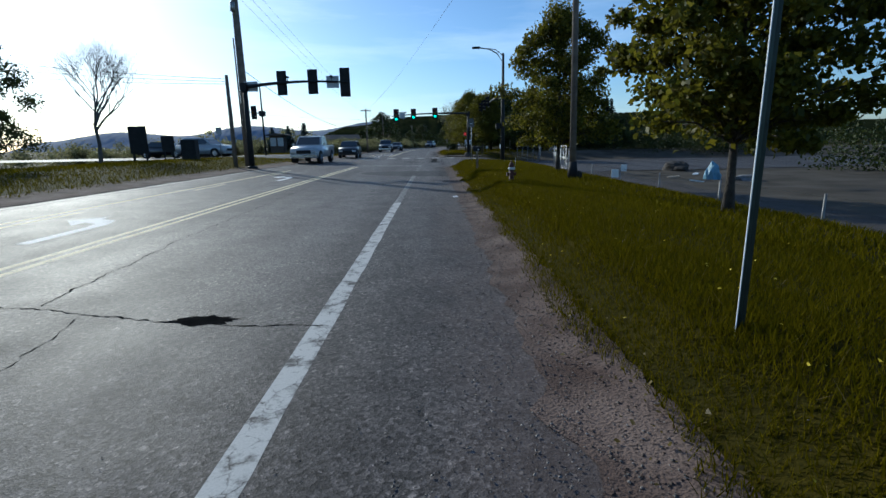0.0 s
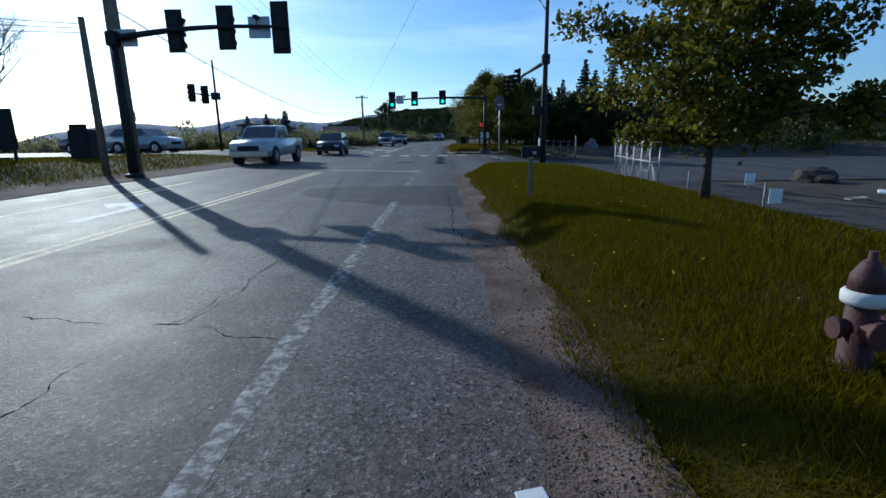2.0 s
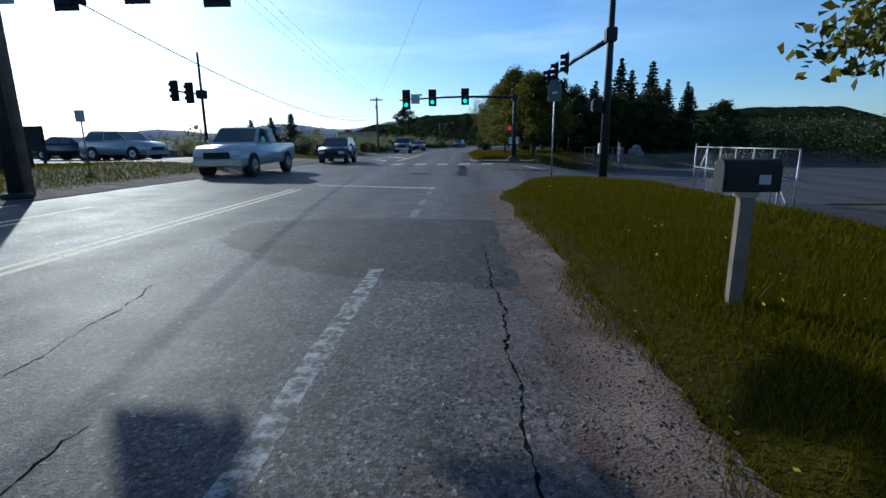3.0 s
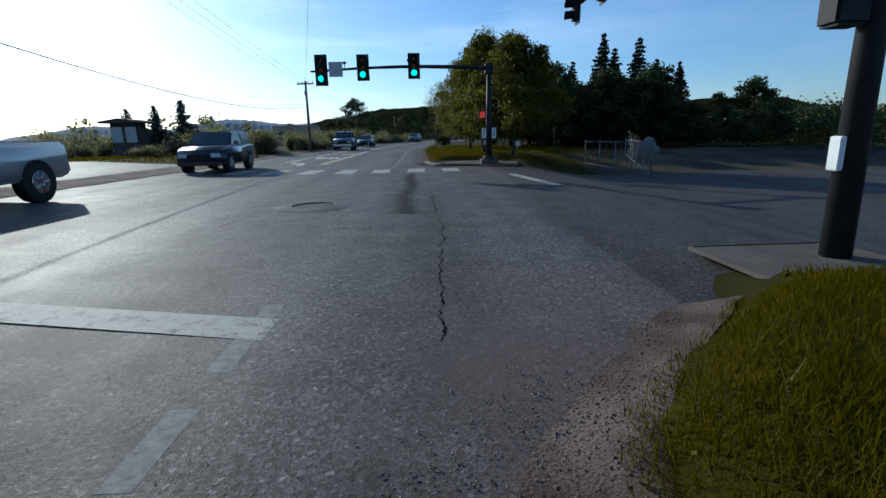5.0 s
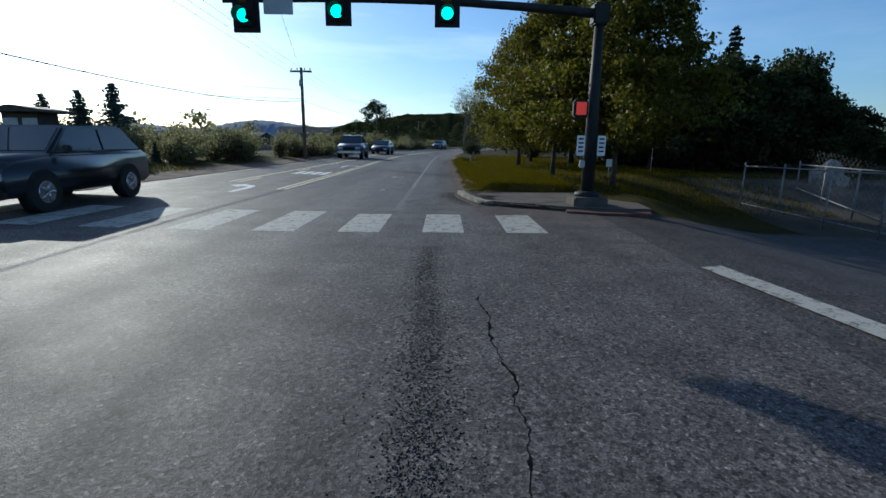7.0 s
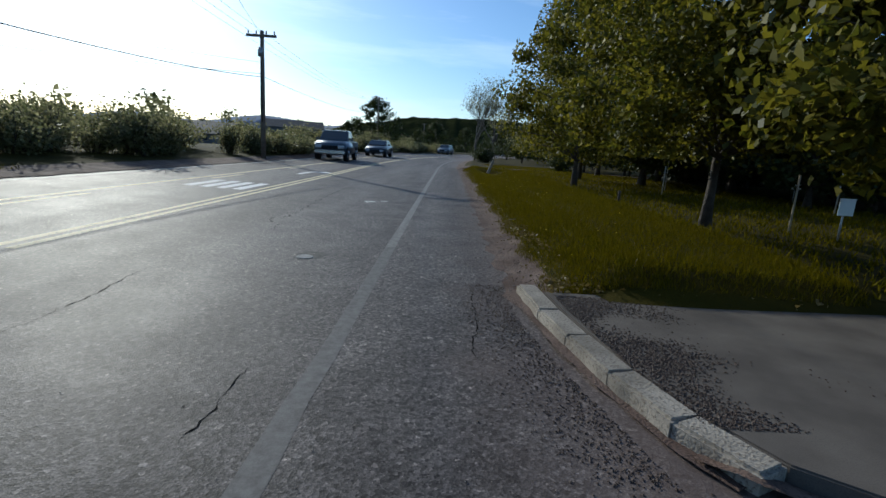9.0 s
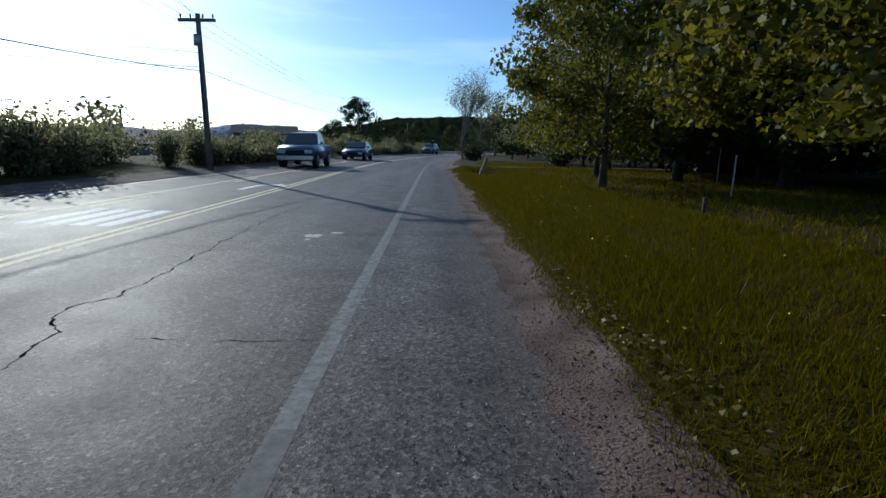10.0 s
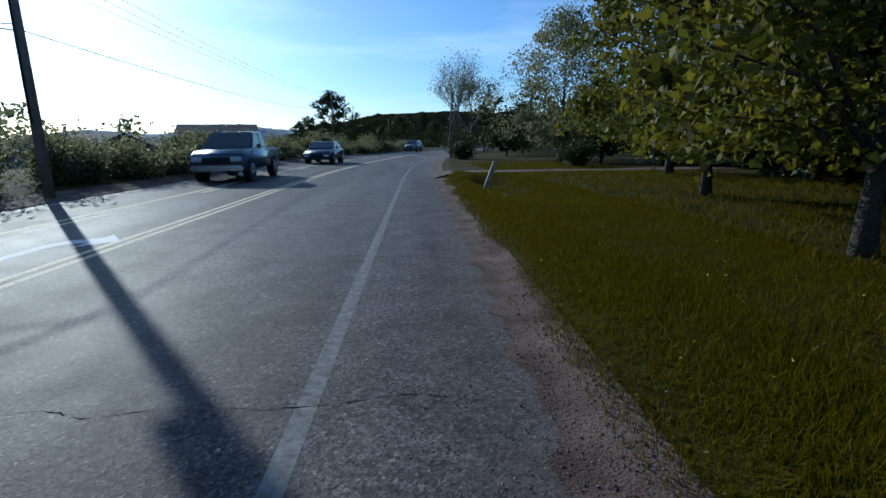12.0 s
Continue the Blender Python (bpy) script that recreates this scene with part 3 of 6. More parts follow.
crack([(-2.32, 14.69), (-2.0, 14.63), (-1.5, 14.49)], 0.03, 4)
crack([(-1.2, 13.98), (-1.23, 13.73), (-1.19, 13.47), (-1.25, 12.9)], 0.024, 5)
crack([(-1.22, 14.48), (-0.93, 14.46), (-0.86, 15.09), (-0.86, 16.24), (-0.87, 18.58)], 0.034, 6)
crack([(-1.16, 14.5), (-0.99, 14.56), (-0.92, 15.0), (-0.9, 15.5)], 0.022, 25)
crack([(-0.84, 14.5), (-0.42, 14.27), (-0.07, 14.19)], 0.03, 7)
crack([(1.2, 22.7), (1.22, 20.2), (1.2, 18.1), (1.42, 17.2), (1.56, 15.9), (1.6, 14.6), (1.62, 13.3)], 0.06, 19)
crack([(-1.75, 18.98), (-1.82, 19.36), (-1.87, 20.06), (-2.05, 20.84)], 0.034, 26)
crack([(1.18, 26.0), (-0.55, 26.64), (-1.97, 26.96), (-3.6, 27.3)], 0.022, 8)
crack([(1.35, 30.6), (1.42, 32.6), (1.52, 34.82), (1.51, 35.48), (1.5, 36.7), (1.46, 37.63), (1.46, 39.54), (1.5, 41.0), (1.42, 43.4)], 0.055, 9)
crack([(-0.12, 37.86), (0.32, 37.9), (0.79, 37.79), (1.35, 37.7), (1.47, 37.63)], 0.034, 10)
crack([(-1.81, 37.98), (-1.97, 37.71), (-1.97, 37.26), (-1.87, 36.71), (-1.9, 36.4), (-2.0, 35.2)], 0.045, 11)
crack([(-1.8, 38.1), (-1.98, 38.31), (-2.02, 38.93), (-2.0, 39.6), (-2.05, 40.1), (-2.2, 41.2), (-2.0, 42.0)], 0.04, 27)
crack([(-0.45, 37.05), (-0.22, 36.24), (-0.18, 35.82), (-0.14, 35.5), (-0.09, 35.22)], 0.03, 12)
crack([(-1.6, 35.5), (-0.79, 35.2), (-0.47, 35.08), (-0.16, 34.99), (0.12, 34.9), (0.56, 34.76), (1.5, 34.95)], 0.06, 28)
crack([(3.99, 34.77), (4.32, 35.07)], 0.03, 13)
crack([(-0.36, 50.45), (-0.39, 50.82), (-0.43, 51.3)], 0.03, 15)
crack([(-2.08, 51.49), (-2.06, 51.87), (-2.11, 52.42), (-2.2, 53.2)], 0.03, 29)
crack([(-1.42, 56.11), (-1.0, 56.05), (-0.32, 56.08), (0.32, 56.13)], 0.022, 17)
crack([(-1.8, 63.74), (-1.29, 63.69), (-0.53, 63.69), (0.23, 63.71), (0.62, 63.81), (0.91, 63.79)], 0.022, 22)
crack([(-1.78, 55.55), (-1.91, 55.95), (-1.93, 56.15), (-2.07, 56.3), (-2.18, 56.68), (-2.01, 57.0), (-2.1, 58.2), (-2.2, 60.0), (-2.3, 62.0), (-2.2, 63.6)], 0.055, 16)
crack([(0.95, 51.6), (1.02, 52.4), (1.0, 53.2)], 0.03, 30)


def blot(name, x, y, rx, ry, mat, label, seed, n=22, lift=0.0016):
    rnd = random.Random(seed)
    pts = []
    for i in range(n):
        a = 2 * math.pi * i / n
        k = 1 + rnd.uniform(-0.25, 0.2)
        pts.append((x + rx * k * math.cos(a), y + ry * k * math.sin(a)))
    return flat_shape(name, pts, mat, label, lift, "road patch")


patch_rnd = random.Random(12)
patch_line = []
corners = [(1.5, 20.6), (0.9, 20.9), (-0.32, 21.14), (-1.14, 21.63), (-2.52, 23.0), (-2.7, 24.4), (-1.3, 25.1), (0.02, 25.0), (1.45, 24.75)]
for (xa, ya), (xb, yb) in zip(corners, corners[1:] + corners[:1]):
    for k in range(7):
        patch_line.append((xa + (xb - xa) * k / 7 + patch_rnd.gauss(0, 0.04), ya + (yb - ya) * k / 7 + patch_rnd.gauss(0, 0.04)))
flat_shape("road_patch", patch_line, ASPHALT_PATCH, "dark rough asphalt repair patch", 0.0006, "road patch")
blot("paint_blot", -1.1, 60.03, 0.13, 0.14, PALE_SPILL, "pale spilled patch on the asphalt", 5)
blot("paint_blot", -0.79, 60.31, 0.09, 0.07, PALE_SPILL, "pale spilled patch on the asphalt", 6)
blot("paint_blot", -1.11, 59.75, 0.05, 0.04, PALE_SPILL, "pale spilled patch on the asphalt", 7)
blot("pothole", -0.98, 3.92, 0.26, 0.11, CRACK, "dark pothole in the asphalt crack", 8, 26, 0.003)
# ---- plants ----
def leaf_cloud(name, centres, mat, size, rnd, flat=0.6, seedless=None, droop=0.0):
    """Many small bent leaves, each an island of two triangles."""
    c = np.asarray(centres, float)
    n = len(c)
    ang = rnd.uniform(0, 2 * math.pi, n)
    tilt = rnd.normal(0, flat, n)
    s = size * rnd.uniform(0.6, 1.3, n)
    d = np.stack([np.cos(ang) * np.cos(tilt), np.sin(ang) * np.cos(tilt), np.sin(tilt) - droop], 1)
    d /= np.linalg.norm(d, axis=1)[:, None]
    r = rnd.normal(0, 1, (n, 3))
    u = np.cross(d, r)
    u /= np.linalg.norm(u, axis=1)[:, None] + 1e-9
    s = s[:, None]
    up = np.cross(u, d) * s * rnd.uniform(-0.3, 0.3, (n, 1))
    v = np.stack([c - d * s * 0.5, c + u * s * 0.4 + d * s * 0.12 + up, c + d * s * 0.62, c - u * s * 0.34 - d * s * 0.1 + up], 1).reshape(-1, 3)
    me = bpy.data.meshes.new(name)
    me.vertices.add(4 * n)
    me.vertices.foreach_set("co", v.ravel())
    me.loops.add(4 * n)
    me.loops.foreach_set("vertex_index", np.arange(4 * n, dtype=np.int32))
    me.polygons.add(n)
    me.polygons.foreach_set("loop_start", np.arange(0, 4 * n, 4, dtype=np.int32))
    me.materials.append(mat)
    me.update(calc_edges=True)
    me.validate()
    return me


def broadleaf(name, x, y, z, height, radius, trunk_h, trunk_r, leaves, mat, bark, label, seed, leaf=0.16, clumps=70, group="verge trees", base_gap=0.0):
    """Trunk, limbs and a crown of leaf clumps round the limbs' tips."""
    rnd = np.random.default_rng(seed)
    t = thing(name, x, y, z, label, "tree", group)
    bm = bmesh.new()
    lean = rnd.normal(0, 0.03, 2)
    top = height * 0.86
    pts = [(lean[0] * h * 0.4, lean[1] * h * 0.4, h) for h in np.linspace(-0.1, top, 9)]
    tube(bm, pts, [trunk_r * 1.35] + [trunk_r * (1 - 0.9 * (i / 8) ** 0.8) for i in range(1, 9)], 9)
    trunk = part("trunk", bm, bark, t)
    bm = bmesh.new()
    centres = []
    crown_mid = trunk_h + (height - trunk_h) * 0.45
    for k in range(clumps):
        a = k * 2.399 + rnd.normal(0, 0.3)
        f = (k + 0.5) / clumps
        h = trunk_h * 0.95 + (height - trunk_h) * f
        prof = math.sin(math.pi * min(1, (0.16 + 0.84 * f) ** 0.75)) ** 0.7
        gap = noise.noise((1.3 * math.cos(a) + seed, 1.3 * math.sin(a), h * 0.9))
        rr = radius * prof * (0.3 + 0.95 * rnd.random() ** 0.7) * (1 + 0.5 * gap)
        tip = np.array([rr * math.cos(a), rr * math.sin(a), h + rnd.normal(0, 0.15)])
        h0 = max(trunk_h * 0.75, h - rr * rnd.uniform(0.45, 0.8))
        root = np.array([lean[0] * h0 * 0.4, lean[1] * h0 * 0.4, min(h0, top)])
        mid = root * 0.5 + tip * 0.5 + np.array([0, 0, 0.10 * rr])
        if k % 2 == 0:
            r0 = max(0.012, trunk_r * 0.35 * (1 - 0.7 * f))
            tube(bm, [tuple(root), tuple(mid), tuple(tip)], [r0, r0 * 0.6, 0.008], 5, False)
        m = int(leaves / clumps * rnd.uniform(0.35, 1.6) * (1 + 0.6 * gap))
        cs = radius * rnd.uniform(0.06, 0.17)
        off = np.clip(rnd.normal(0, 1, (m, 3)), -1.7, 1.7) * np.array([cs, cs, cs * 0.62])
        centres.append(tip + off)
        m2 = m // 4
        w = rnd.uniform(0.25, 1, (m2, 1))
        centres.append(root * (1 - w) + tip * w + rnd.normal(0, cs * 0.6, (m2, 3)))
    part("limb_work", bm, bark, t)
    me = leaf_cloud("crown", np.concatenate(centres), mat, leaf, rnd, 0.7, droop=0.25)
    ob = new("crown", me)
    ob.parent = t
    return t


def spruce(name, x, y, z, height, radius, mat, label, seed, whorls=20, group="spruces", thin=1.0):
    rnd = np.random.default_rng(seed)
    t = thing(name, x, y, z, label, "tree", group)
    bm = bmesh.new()
    tube(bm, [(0, 0, -0.1), (0, 0, height * 0.5), (0, 0, height * 0.98)], [height * 0.016, height * 0.01, 0.01], 7)
    part("trunk", bm, BARK, t)
    centres = []
    for k in range(whorls):
        f = k / whorls
        h = height * (0.06 + 0.94 * f)
        r = radius * (1 - f) ** 0.85 * (0.8 + 0.35 * rnd.random())
        nb = max(4, int(10 * (1 - 0.5 * f)))
        for b in range(nb):
            a = 2 * math.pi * b / nb + rnd.uniform(0, 1)
            rr = r * rnd.uniform(0.62, 1.25)
            m = max(4, int(34 * thin * rr / max(radius, 0.1)) + 5)
            w = rnd.uniform(0.08, 1, m)
            px = rr * w * math.cos(a) + rnd.normal(0, 0.05 + 0.07 * rr, m)
            py = rr * w * math.sin(a) + rnd.normal(0, 0.05 + 0.07 * rr, m)
            pz = h - 0.28 * rr * w + 0.10 * rr * w * w + rnd.normal(0, 0.034 * height / 6, m)
            centres.append(np.stack([px, py, pz], 1))
    me = leaf_cloud("crown", np.concatenate(centres), mat, 0.045 * height ** 0.8 + 0.05, rnd, 0.4, droop=0.3)
    ob = new("crown", me)
    ob.parent = t
    return t


def bush(name, x, y, z, w, h, mat, label, seed, leaves=1900, leaf=0.12, group="roadside bushes"):
    rnd = np.random.default_rng(seed)
    t = thing(name, x, y, z, label, "bush", group)
    bm = bmesh.new()
    tips = []
    for k in range(16):
        a, r = rnd.uniform(0, 6.28), w * rnd.uniform(0.1, 0.85)
        tip = (r * math.cos(a), r * math.sin(a), h * rnd.uniform(0.45, 1.0) * (1 - 0.35 * (r / w) ** 2))
        tube(bm, [(0.2 * tip[0], 0.2 * tip[1], -0.05), (0.6 * tip[0], 0.6 * tip[1], 0.55 * tip[2]), tip], [0.03, 0.02, 0.006], 5, False)
        tips.append(tip)
    part("woody_stem", bm, BARK, t)
    tips = np.array(tips)
    pick = tips[rnd.integers(0, len(tips), leaves)]
    f = rnd.uniform(0.25, 1.0, (leaves, 1))
    pts = pick * f + rnd.normal(0, 1, (leaves, 3)) * np.array([w * 0.17, w * 0.17, h * 0.11])
    pts[:, 2] = np.maximum(pts[:, 2], 0.02)
    ob = new("crown", leaf_cloud("crown", pts, mat, leaf, rnd, 0.8))
    ob.parent = t
    return t


def bare_tree(name, x, y, z, height, label, seed, group="", leaves=0, thick=0.17, deep=6):
    rnd = random.Random(seed)
    t = thing(name, x, y, z, label, "tree", group)
    bm = bmesh.new()
    twig = bmesh.new()
    tips = []

    def grow(p, d, length, r, depth):
        q = p + d * length
        mid = (p + q) / 2 + Vector((rnd.gauss(0, 0.05), rnd.gauss(0, 0.05), 0.03)) * length
        tube(bm if depth < 2 else twig, [p, mid, q], [r, r * 0.8, r * 0.6], 6 if depth < 2 else 4, False)
        if depth >= deep:
            tips.append(q)
            return
        for k in range(3 if depth else 5):
            spread = 0.5 if depth else 0.6
            if k == 0 and depth < 4:
                spread = 0.12
            nd = (d + Vector((rnd.gauss(0, spread), rnd.gauss(0, spread), rnd.uniform(-0.05, 0.5)))).normalized()
            grow(p + (q - p) * rnd.uniform(0.55, 1.0), nd, length * rnd.uniform(0.62, 0.86), r * 0.52, depth + 1)

    grow(Vector((0, 0, -0.1)), Vector((0, 0, 1)), height * 0.30, thick, 0)
    part("trunk", bm, GREY_BARK, t)
    part("branch_work", twig, GREY_BARK, t)
    if leaves:
        rn = np.random.default_rng(seed)
        c = np.array([tuple(p) for p in tips])
        pts = c[rn.integers(0, len(c), leaves)] + rn.normal(0, height * 0.035, (leaves, 3))
        ob = new("crown", leaf_cloud("crown", pts, LEAF_BUSH, 0.12, rn))
        ob.parent = t
    return t


G = ground_z
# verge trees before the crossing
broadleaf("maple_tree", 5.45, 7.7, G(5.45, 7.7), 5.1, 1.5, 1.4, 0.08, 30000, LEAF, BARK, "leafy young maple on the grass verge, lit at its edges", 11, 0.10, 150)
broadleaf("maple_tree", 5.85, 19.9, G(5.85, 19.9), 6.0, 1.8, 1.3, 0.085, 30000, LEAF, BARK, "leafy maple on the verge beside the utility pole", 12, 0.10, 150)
broadleaf("verge_tree", -22.0, 25.0, G(-22.0, 25.0), 8.0, 2.3, 1.0, 0.16, 16000, LEAF_DARK, BARK, "dark leafy tree on the far verge against the sun", 18, 0.13, 110, "")
# the maples past the crossing
broadleaf("maple_tree", 6.1, 53.4, G(6.1, 53.4), 5.8, 2.1, 1.5, 0.085, 26000, LEAF, BARK, "leafy maple close behind the signal mast", 13, 0.11, 130)
broadleaf("maple_tree", 5.0, 56.6, G(5.0, 56.6), 6.4, 2.1, 1.5, 0.085, 52000, LEAF, BARK, "leafy maple with yellow-green lit leaves on the verge", 14, 0.082, 170)
broadleaf("maple_tree", 5.1, 65.6, G(5.1, 65.6), 6.6, 2.3, 1.2, 0.10, 26000, LEAF, BARK, "leafy maple at the edge of the dark wood", 15, 0.10, 100)
broadleaf("maple_tree", 6.7, 71.0, G(6.7, 71.0), 7.2, 2.5, 1.2, 0.10, 22000, LEAF, BARK, "leafy maple at the edge of the dark wood", 16, 0.10, 90)
broadleaf("maple_tree", 9.8, 78.5, G(9.8, 78.5), 7.5, 3.2, 1.2, 0.14, 18000, LEAF, BARK, "spreading leafy tree beyond the ditch", 17, 0.10, 80)

# dark wood behind
rw = random.Random(5)
wood_a = broadleaf("wood_tree", 10.5, 66.5, G(10.5, 66.5), 5.6, 2.2, 0.9, 0.12, 8000, LEAF_DARK, BARK, "dark leafy tree in the wood's edge", 21, 0.19, 70, "wood trees")
wood_b = broadleaf("wood_tree", 12.5, 69.0, G(12.5, 69), 6.4, 2.5, 0.9, 0.14, 8500, LEAF_DARK, BARK, "dark leafy tree in the wood's edge", 22, 0.20, 70, "wood trees")
for i in range(34):
    yy = 62 + i * 1.0 + rw.uniform(-1, 1)
    xx = (7.6 if yy > 66 else 10.5) + rw.uniform(0, 9)
    if yy > 72:
        xx += 3 + 0.25 * (yy - 72)
    m = copy_thing(rw.choice((wood_a, wood_b)), pose(xx, yy, G(xx, yy), 0, 0, rw.uniform(0, 360)))
    m.scale = [rw.uniform(0.85, 1.1) * (1.25 if yy > 68 and xx < 12 else 0.85)] * 3
for i in range(10):
    xx, yy = 13.0 + i * 0.95 + rw.uniform(-0.6, 0.6), 58 + rw.uniform(0, 6)
    k = rw.uniform(0.5, 0.85)
    c = copy_thing(rw.choice((wood_a, wood_b)), pose(xx, yy, G(xx, yy) - 0.1, 0, 0, rw.uniform(0, 360)))
    c.scale = (k * 1.1, k * 1.1, k)
spr = spruce("spruce_tree", 20.4, 80.0, G(20.4, 80), 11.2, 2.7, NEEDLE, "tall dark spruce standing over the wood", 31, 27)
for xx, yy, s in ((22.4, 82, 0.9), (24.4, 80.5, 0.97), (26.6, 81, 0.78), (28.6, 80, 0.74), (18.2, 83, 0.8), (16.4, 78, 0.66), (30.4, 83, 0.72), (14.0, 76, 0.6), (21.2, 78, 0.7)):
    c = copy_thing(spr, pose(xx, yy, G(xx, yy), 0, 0, rw.uniform(0, 360)))
    c.scale = (s, s, s)
for xx, yy, s in ((32.5, 79, 0.85), (34.5, 82, 0.75), (13.5, 95, 1.0), (17, 104, 1.1), (11, 118, 0.9), (21, 112, 1.0), (15, 128, 1.0)):
    c = copy_thing(wood_a if s > 0.82 else wood_b, pose(xx, yy, G(xx, yy), 0, 0, rw.uniform(0, 360)))
    c.scale = (s, s, s)
bare_tree("sparse_tree", 3.9, 109.0, G(3.9, 109), 10.5, "thin-leaved tree clump beside the far road", 41, leaves=2200)
bare_tree("sparse_tree", 6.2, 112.0, G(6.2, 112), 10.8, "thin-leaved tree clump beside the far road", 42, leaves=2200)
broadleaf("spreading_tree", 11.5, 98.0, G(11.5, 98), 10.5, 4.6, 1.6, 0.16, 16000, LEAF_BUSH, BARK, "airy spreading tree on the far lawn", 44, 0.16, 90, "")
bush_r = bush("bush", 5.0, 108.0, G(5, 108), 2.2, 2.4, LEAF_DARK, "dark shrub at the foot of the thin trees", 43, 2600, 0.16)

dark_bush = copy_thing(bush_r, pose(10.2, 90.0, G(10.2, 90), 0, 0, 40))
dark_bush.scale = (0.75, 0.75, 0.8)


def far_wood(name, n, xr, yr, h0, h1, leaf, mat, seed, label, per=16):
    """A stand of trees too far off to tell apart: clumped crowns down to the ground."""
    rnd = np.random.default_rng(seed)
    pts = []
    for k in range(n):
        x, y = rnd.uniform(*xr), rnd.uniform(*yr)
        if left_edge(y) - 5 < x < right_edge(y) + 5:
            x = right_edge(y) + rnd.uniform(6, 20)
        if 28 < y < 53 and x > 0:
            y += 26
        h, r = rnd.uniform(h0, h1), rnd.uniform(1.8, 3.2)
        z = ground_z(x, y)
        for c in range(14):
            f = rnd.uniform(0.12, 1.0)
            rr = r * math.sin(math.pi * min(1.0, 0.25 + 0.75 * f)) * rnd.uniform(0.3, 1.0)
            a = rnd.uniform(0, 6.283)
            pts.append(np.array([x + rr * math.cos(a), y + rr * math.sin(a), z + h * f * 0.93]) + rnd.normal(0, 1, (per, 3)) * np.array([0.6, 0.6, 0.45]))
    ob = new(name, leaf_cloud(name, np.concatenate(pts), mat, leaf, rnd, 0.8))
    return tagged(ob, label, "wood", kind="stuff")


far_wood("far_wood", 150, (26, 120), (100, 165), 3.0, 6.5, 0.55, LEAF_DARK, 71, "far mixed wood closing the lot")
far_wood("far_wood_road", 70, (9, 34), (120, 230), 5, 10, 0.5, LEAF_DARK, 72, "far wood beside the road's end")
far_wood("lot_hedge", 100, (24, 37), (12, 80), 1.0, 2.8, 0.17, LEAF_DARK, 74, "dark overgrown hedge behind the lot", 44)
far_wood("far_scrub", 90, (-75, -24), (80, 190), 2.0, 4.5, 0.45, LEAF_BUSH, 73, "pale scrub below the far verge")

# left side: bare tree, conifers, bushes
bare_tree("bare_tree", -24.4, 38.0, G(-24.4, 38.0), 10.4, "leafless grey tree on the far verge", 51, thick=0.17, deep=7)
blue = spruce("blue_spruce", -15.6, 64.0, G(-15.6, 64), 3.75, 1.3, NEEDLE_BLUE, "small blue-green spruce beside the kiosk", 52, 24, "small spruces")
for xx, yy, s in ((-17.8, 64.6, 0.93), (-20.0, 65.0, 0.9), (-12.6, 62.0, 0.25)):
    c = copy_thing(blue, pose(xx, yy, G(xx, yy), 0, 0, 77 * s))
    c.scale = (s, s, s)
bush_a = bush("bush", -12.2, 63.0, G(-12.2, 63), 1.7, 1.5, LEAF_BUSH, "scrubby pale-leaved roadside bush", 53)
bush_b = bush("bush", -10.9, 67.0, G(-10.9, 67), 1.4, 1.9, LEAF_BUSH, "scrubby pale-leaved roadside bush", 54)
rb = random.Random(8)
for i in range(70):
    yy = 58 + i * 1.5 + rb.uniform(-1, 1)
    if 71 < yy < 76:
        continue
    xx = left_edge(yy) - rb.uniform(1.4, 3.6) - (3 if yy < 66 else 0)
    s = rb.uniform(0.75, 1.15) * (1.0 if yy < 80 else 1.3)
    c = copy_thing(rb.choice((bush_a, bush_b)), pose(xx, yy, G(xx, yy), 0, 0, rb.uniform(0, 360)))
    c.scale = (s, s, s * rb.uniform(0.5, 1.0))
for xx, yy, k in ((-11.6, 67.5, 1.0), (-12.8, 70.0, 1.1), (-10.9, 74.6, 0.9), (-13.6, 72.6, 1.2), (-10.9, 77.2, 0.95), (-14.2, 75.4, 1.2), (-15.5, 69.0, 1.2), (-11.9, 79.6, 1.0), (-16.5, 73.0, 1.3), (-12.4, 64.6, 0.9), (-14.0, 66.4, 1.0), (-12.6, 82.5, 1.1)):
    c = copy_thing(bush_a if k > 1.05 else bush_b, pose(xx, yy, G(xx, yy), 0, 0, xx * 77))
    c.scale = (k, k, k)
for i in range(26):
    yy = 54 + rb.uniform(0, 32)
    xx = -22 - rb.uniform(0, 22)
    s = rb.uniform(0.9, 1.6)
    c = copy_thing(rb.choice((bush_a, bush_b)), pose(xx, yy, G(xx, yy), 0, 0, rb.uniform(0, 360)))
    c.scale = (s, s, s)
crown_tree = broadleaf("round_tree", -14.5, 152.0, G(-14.5, 152), 10.0, 4.6, 1.5, 0.2, 5000, LEAF_DARK, BARK, "round dark tree beyond the bend", 61, 0.35, 60, "far trees")
for xx, yy, s in ((-22, 160, 0.6), (-30, 150, 0.55), (-8, 190, 0.6), (-3, 172, 0.7), (33, 176, 0.9), (22, 160, 0.9), (6, 215, 0.8), (-16, 230, 0.7), (30, 190, 1.0), (40, 150, 0.9), (-45, 140, 0.5), (12, 145, 0.75)):
    c = copy_thing(crown_tree, pose(xx, yy, G(xx, yy), 0, 0, 40 * s + xx))
    c.scale = (s, s, s)


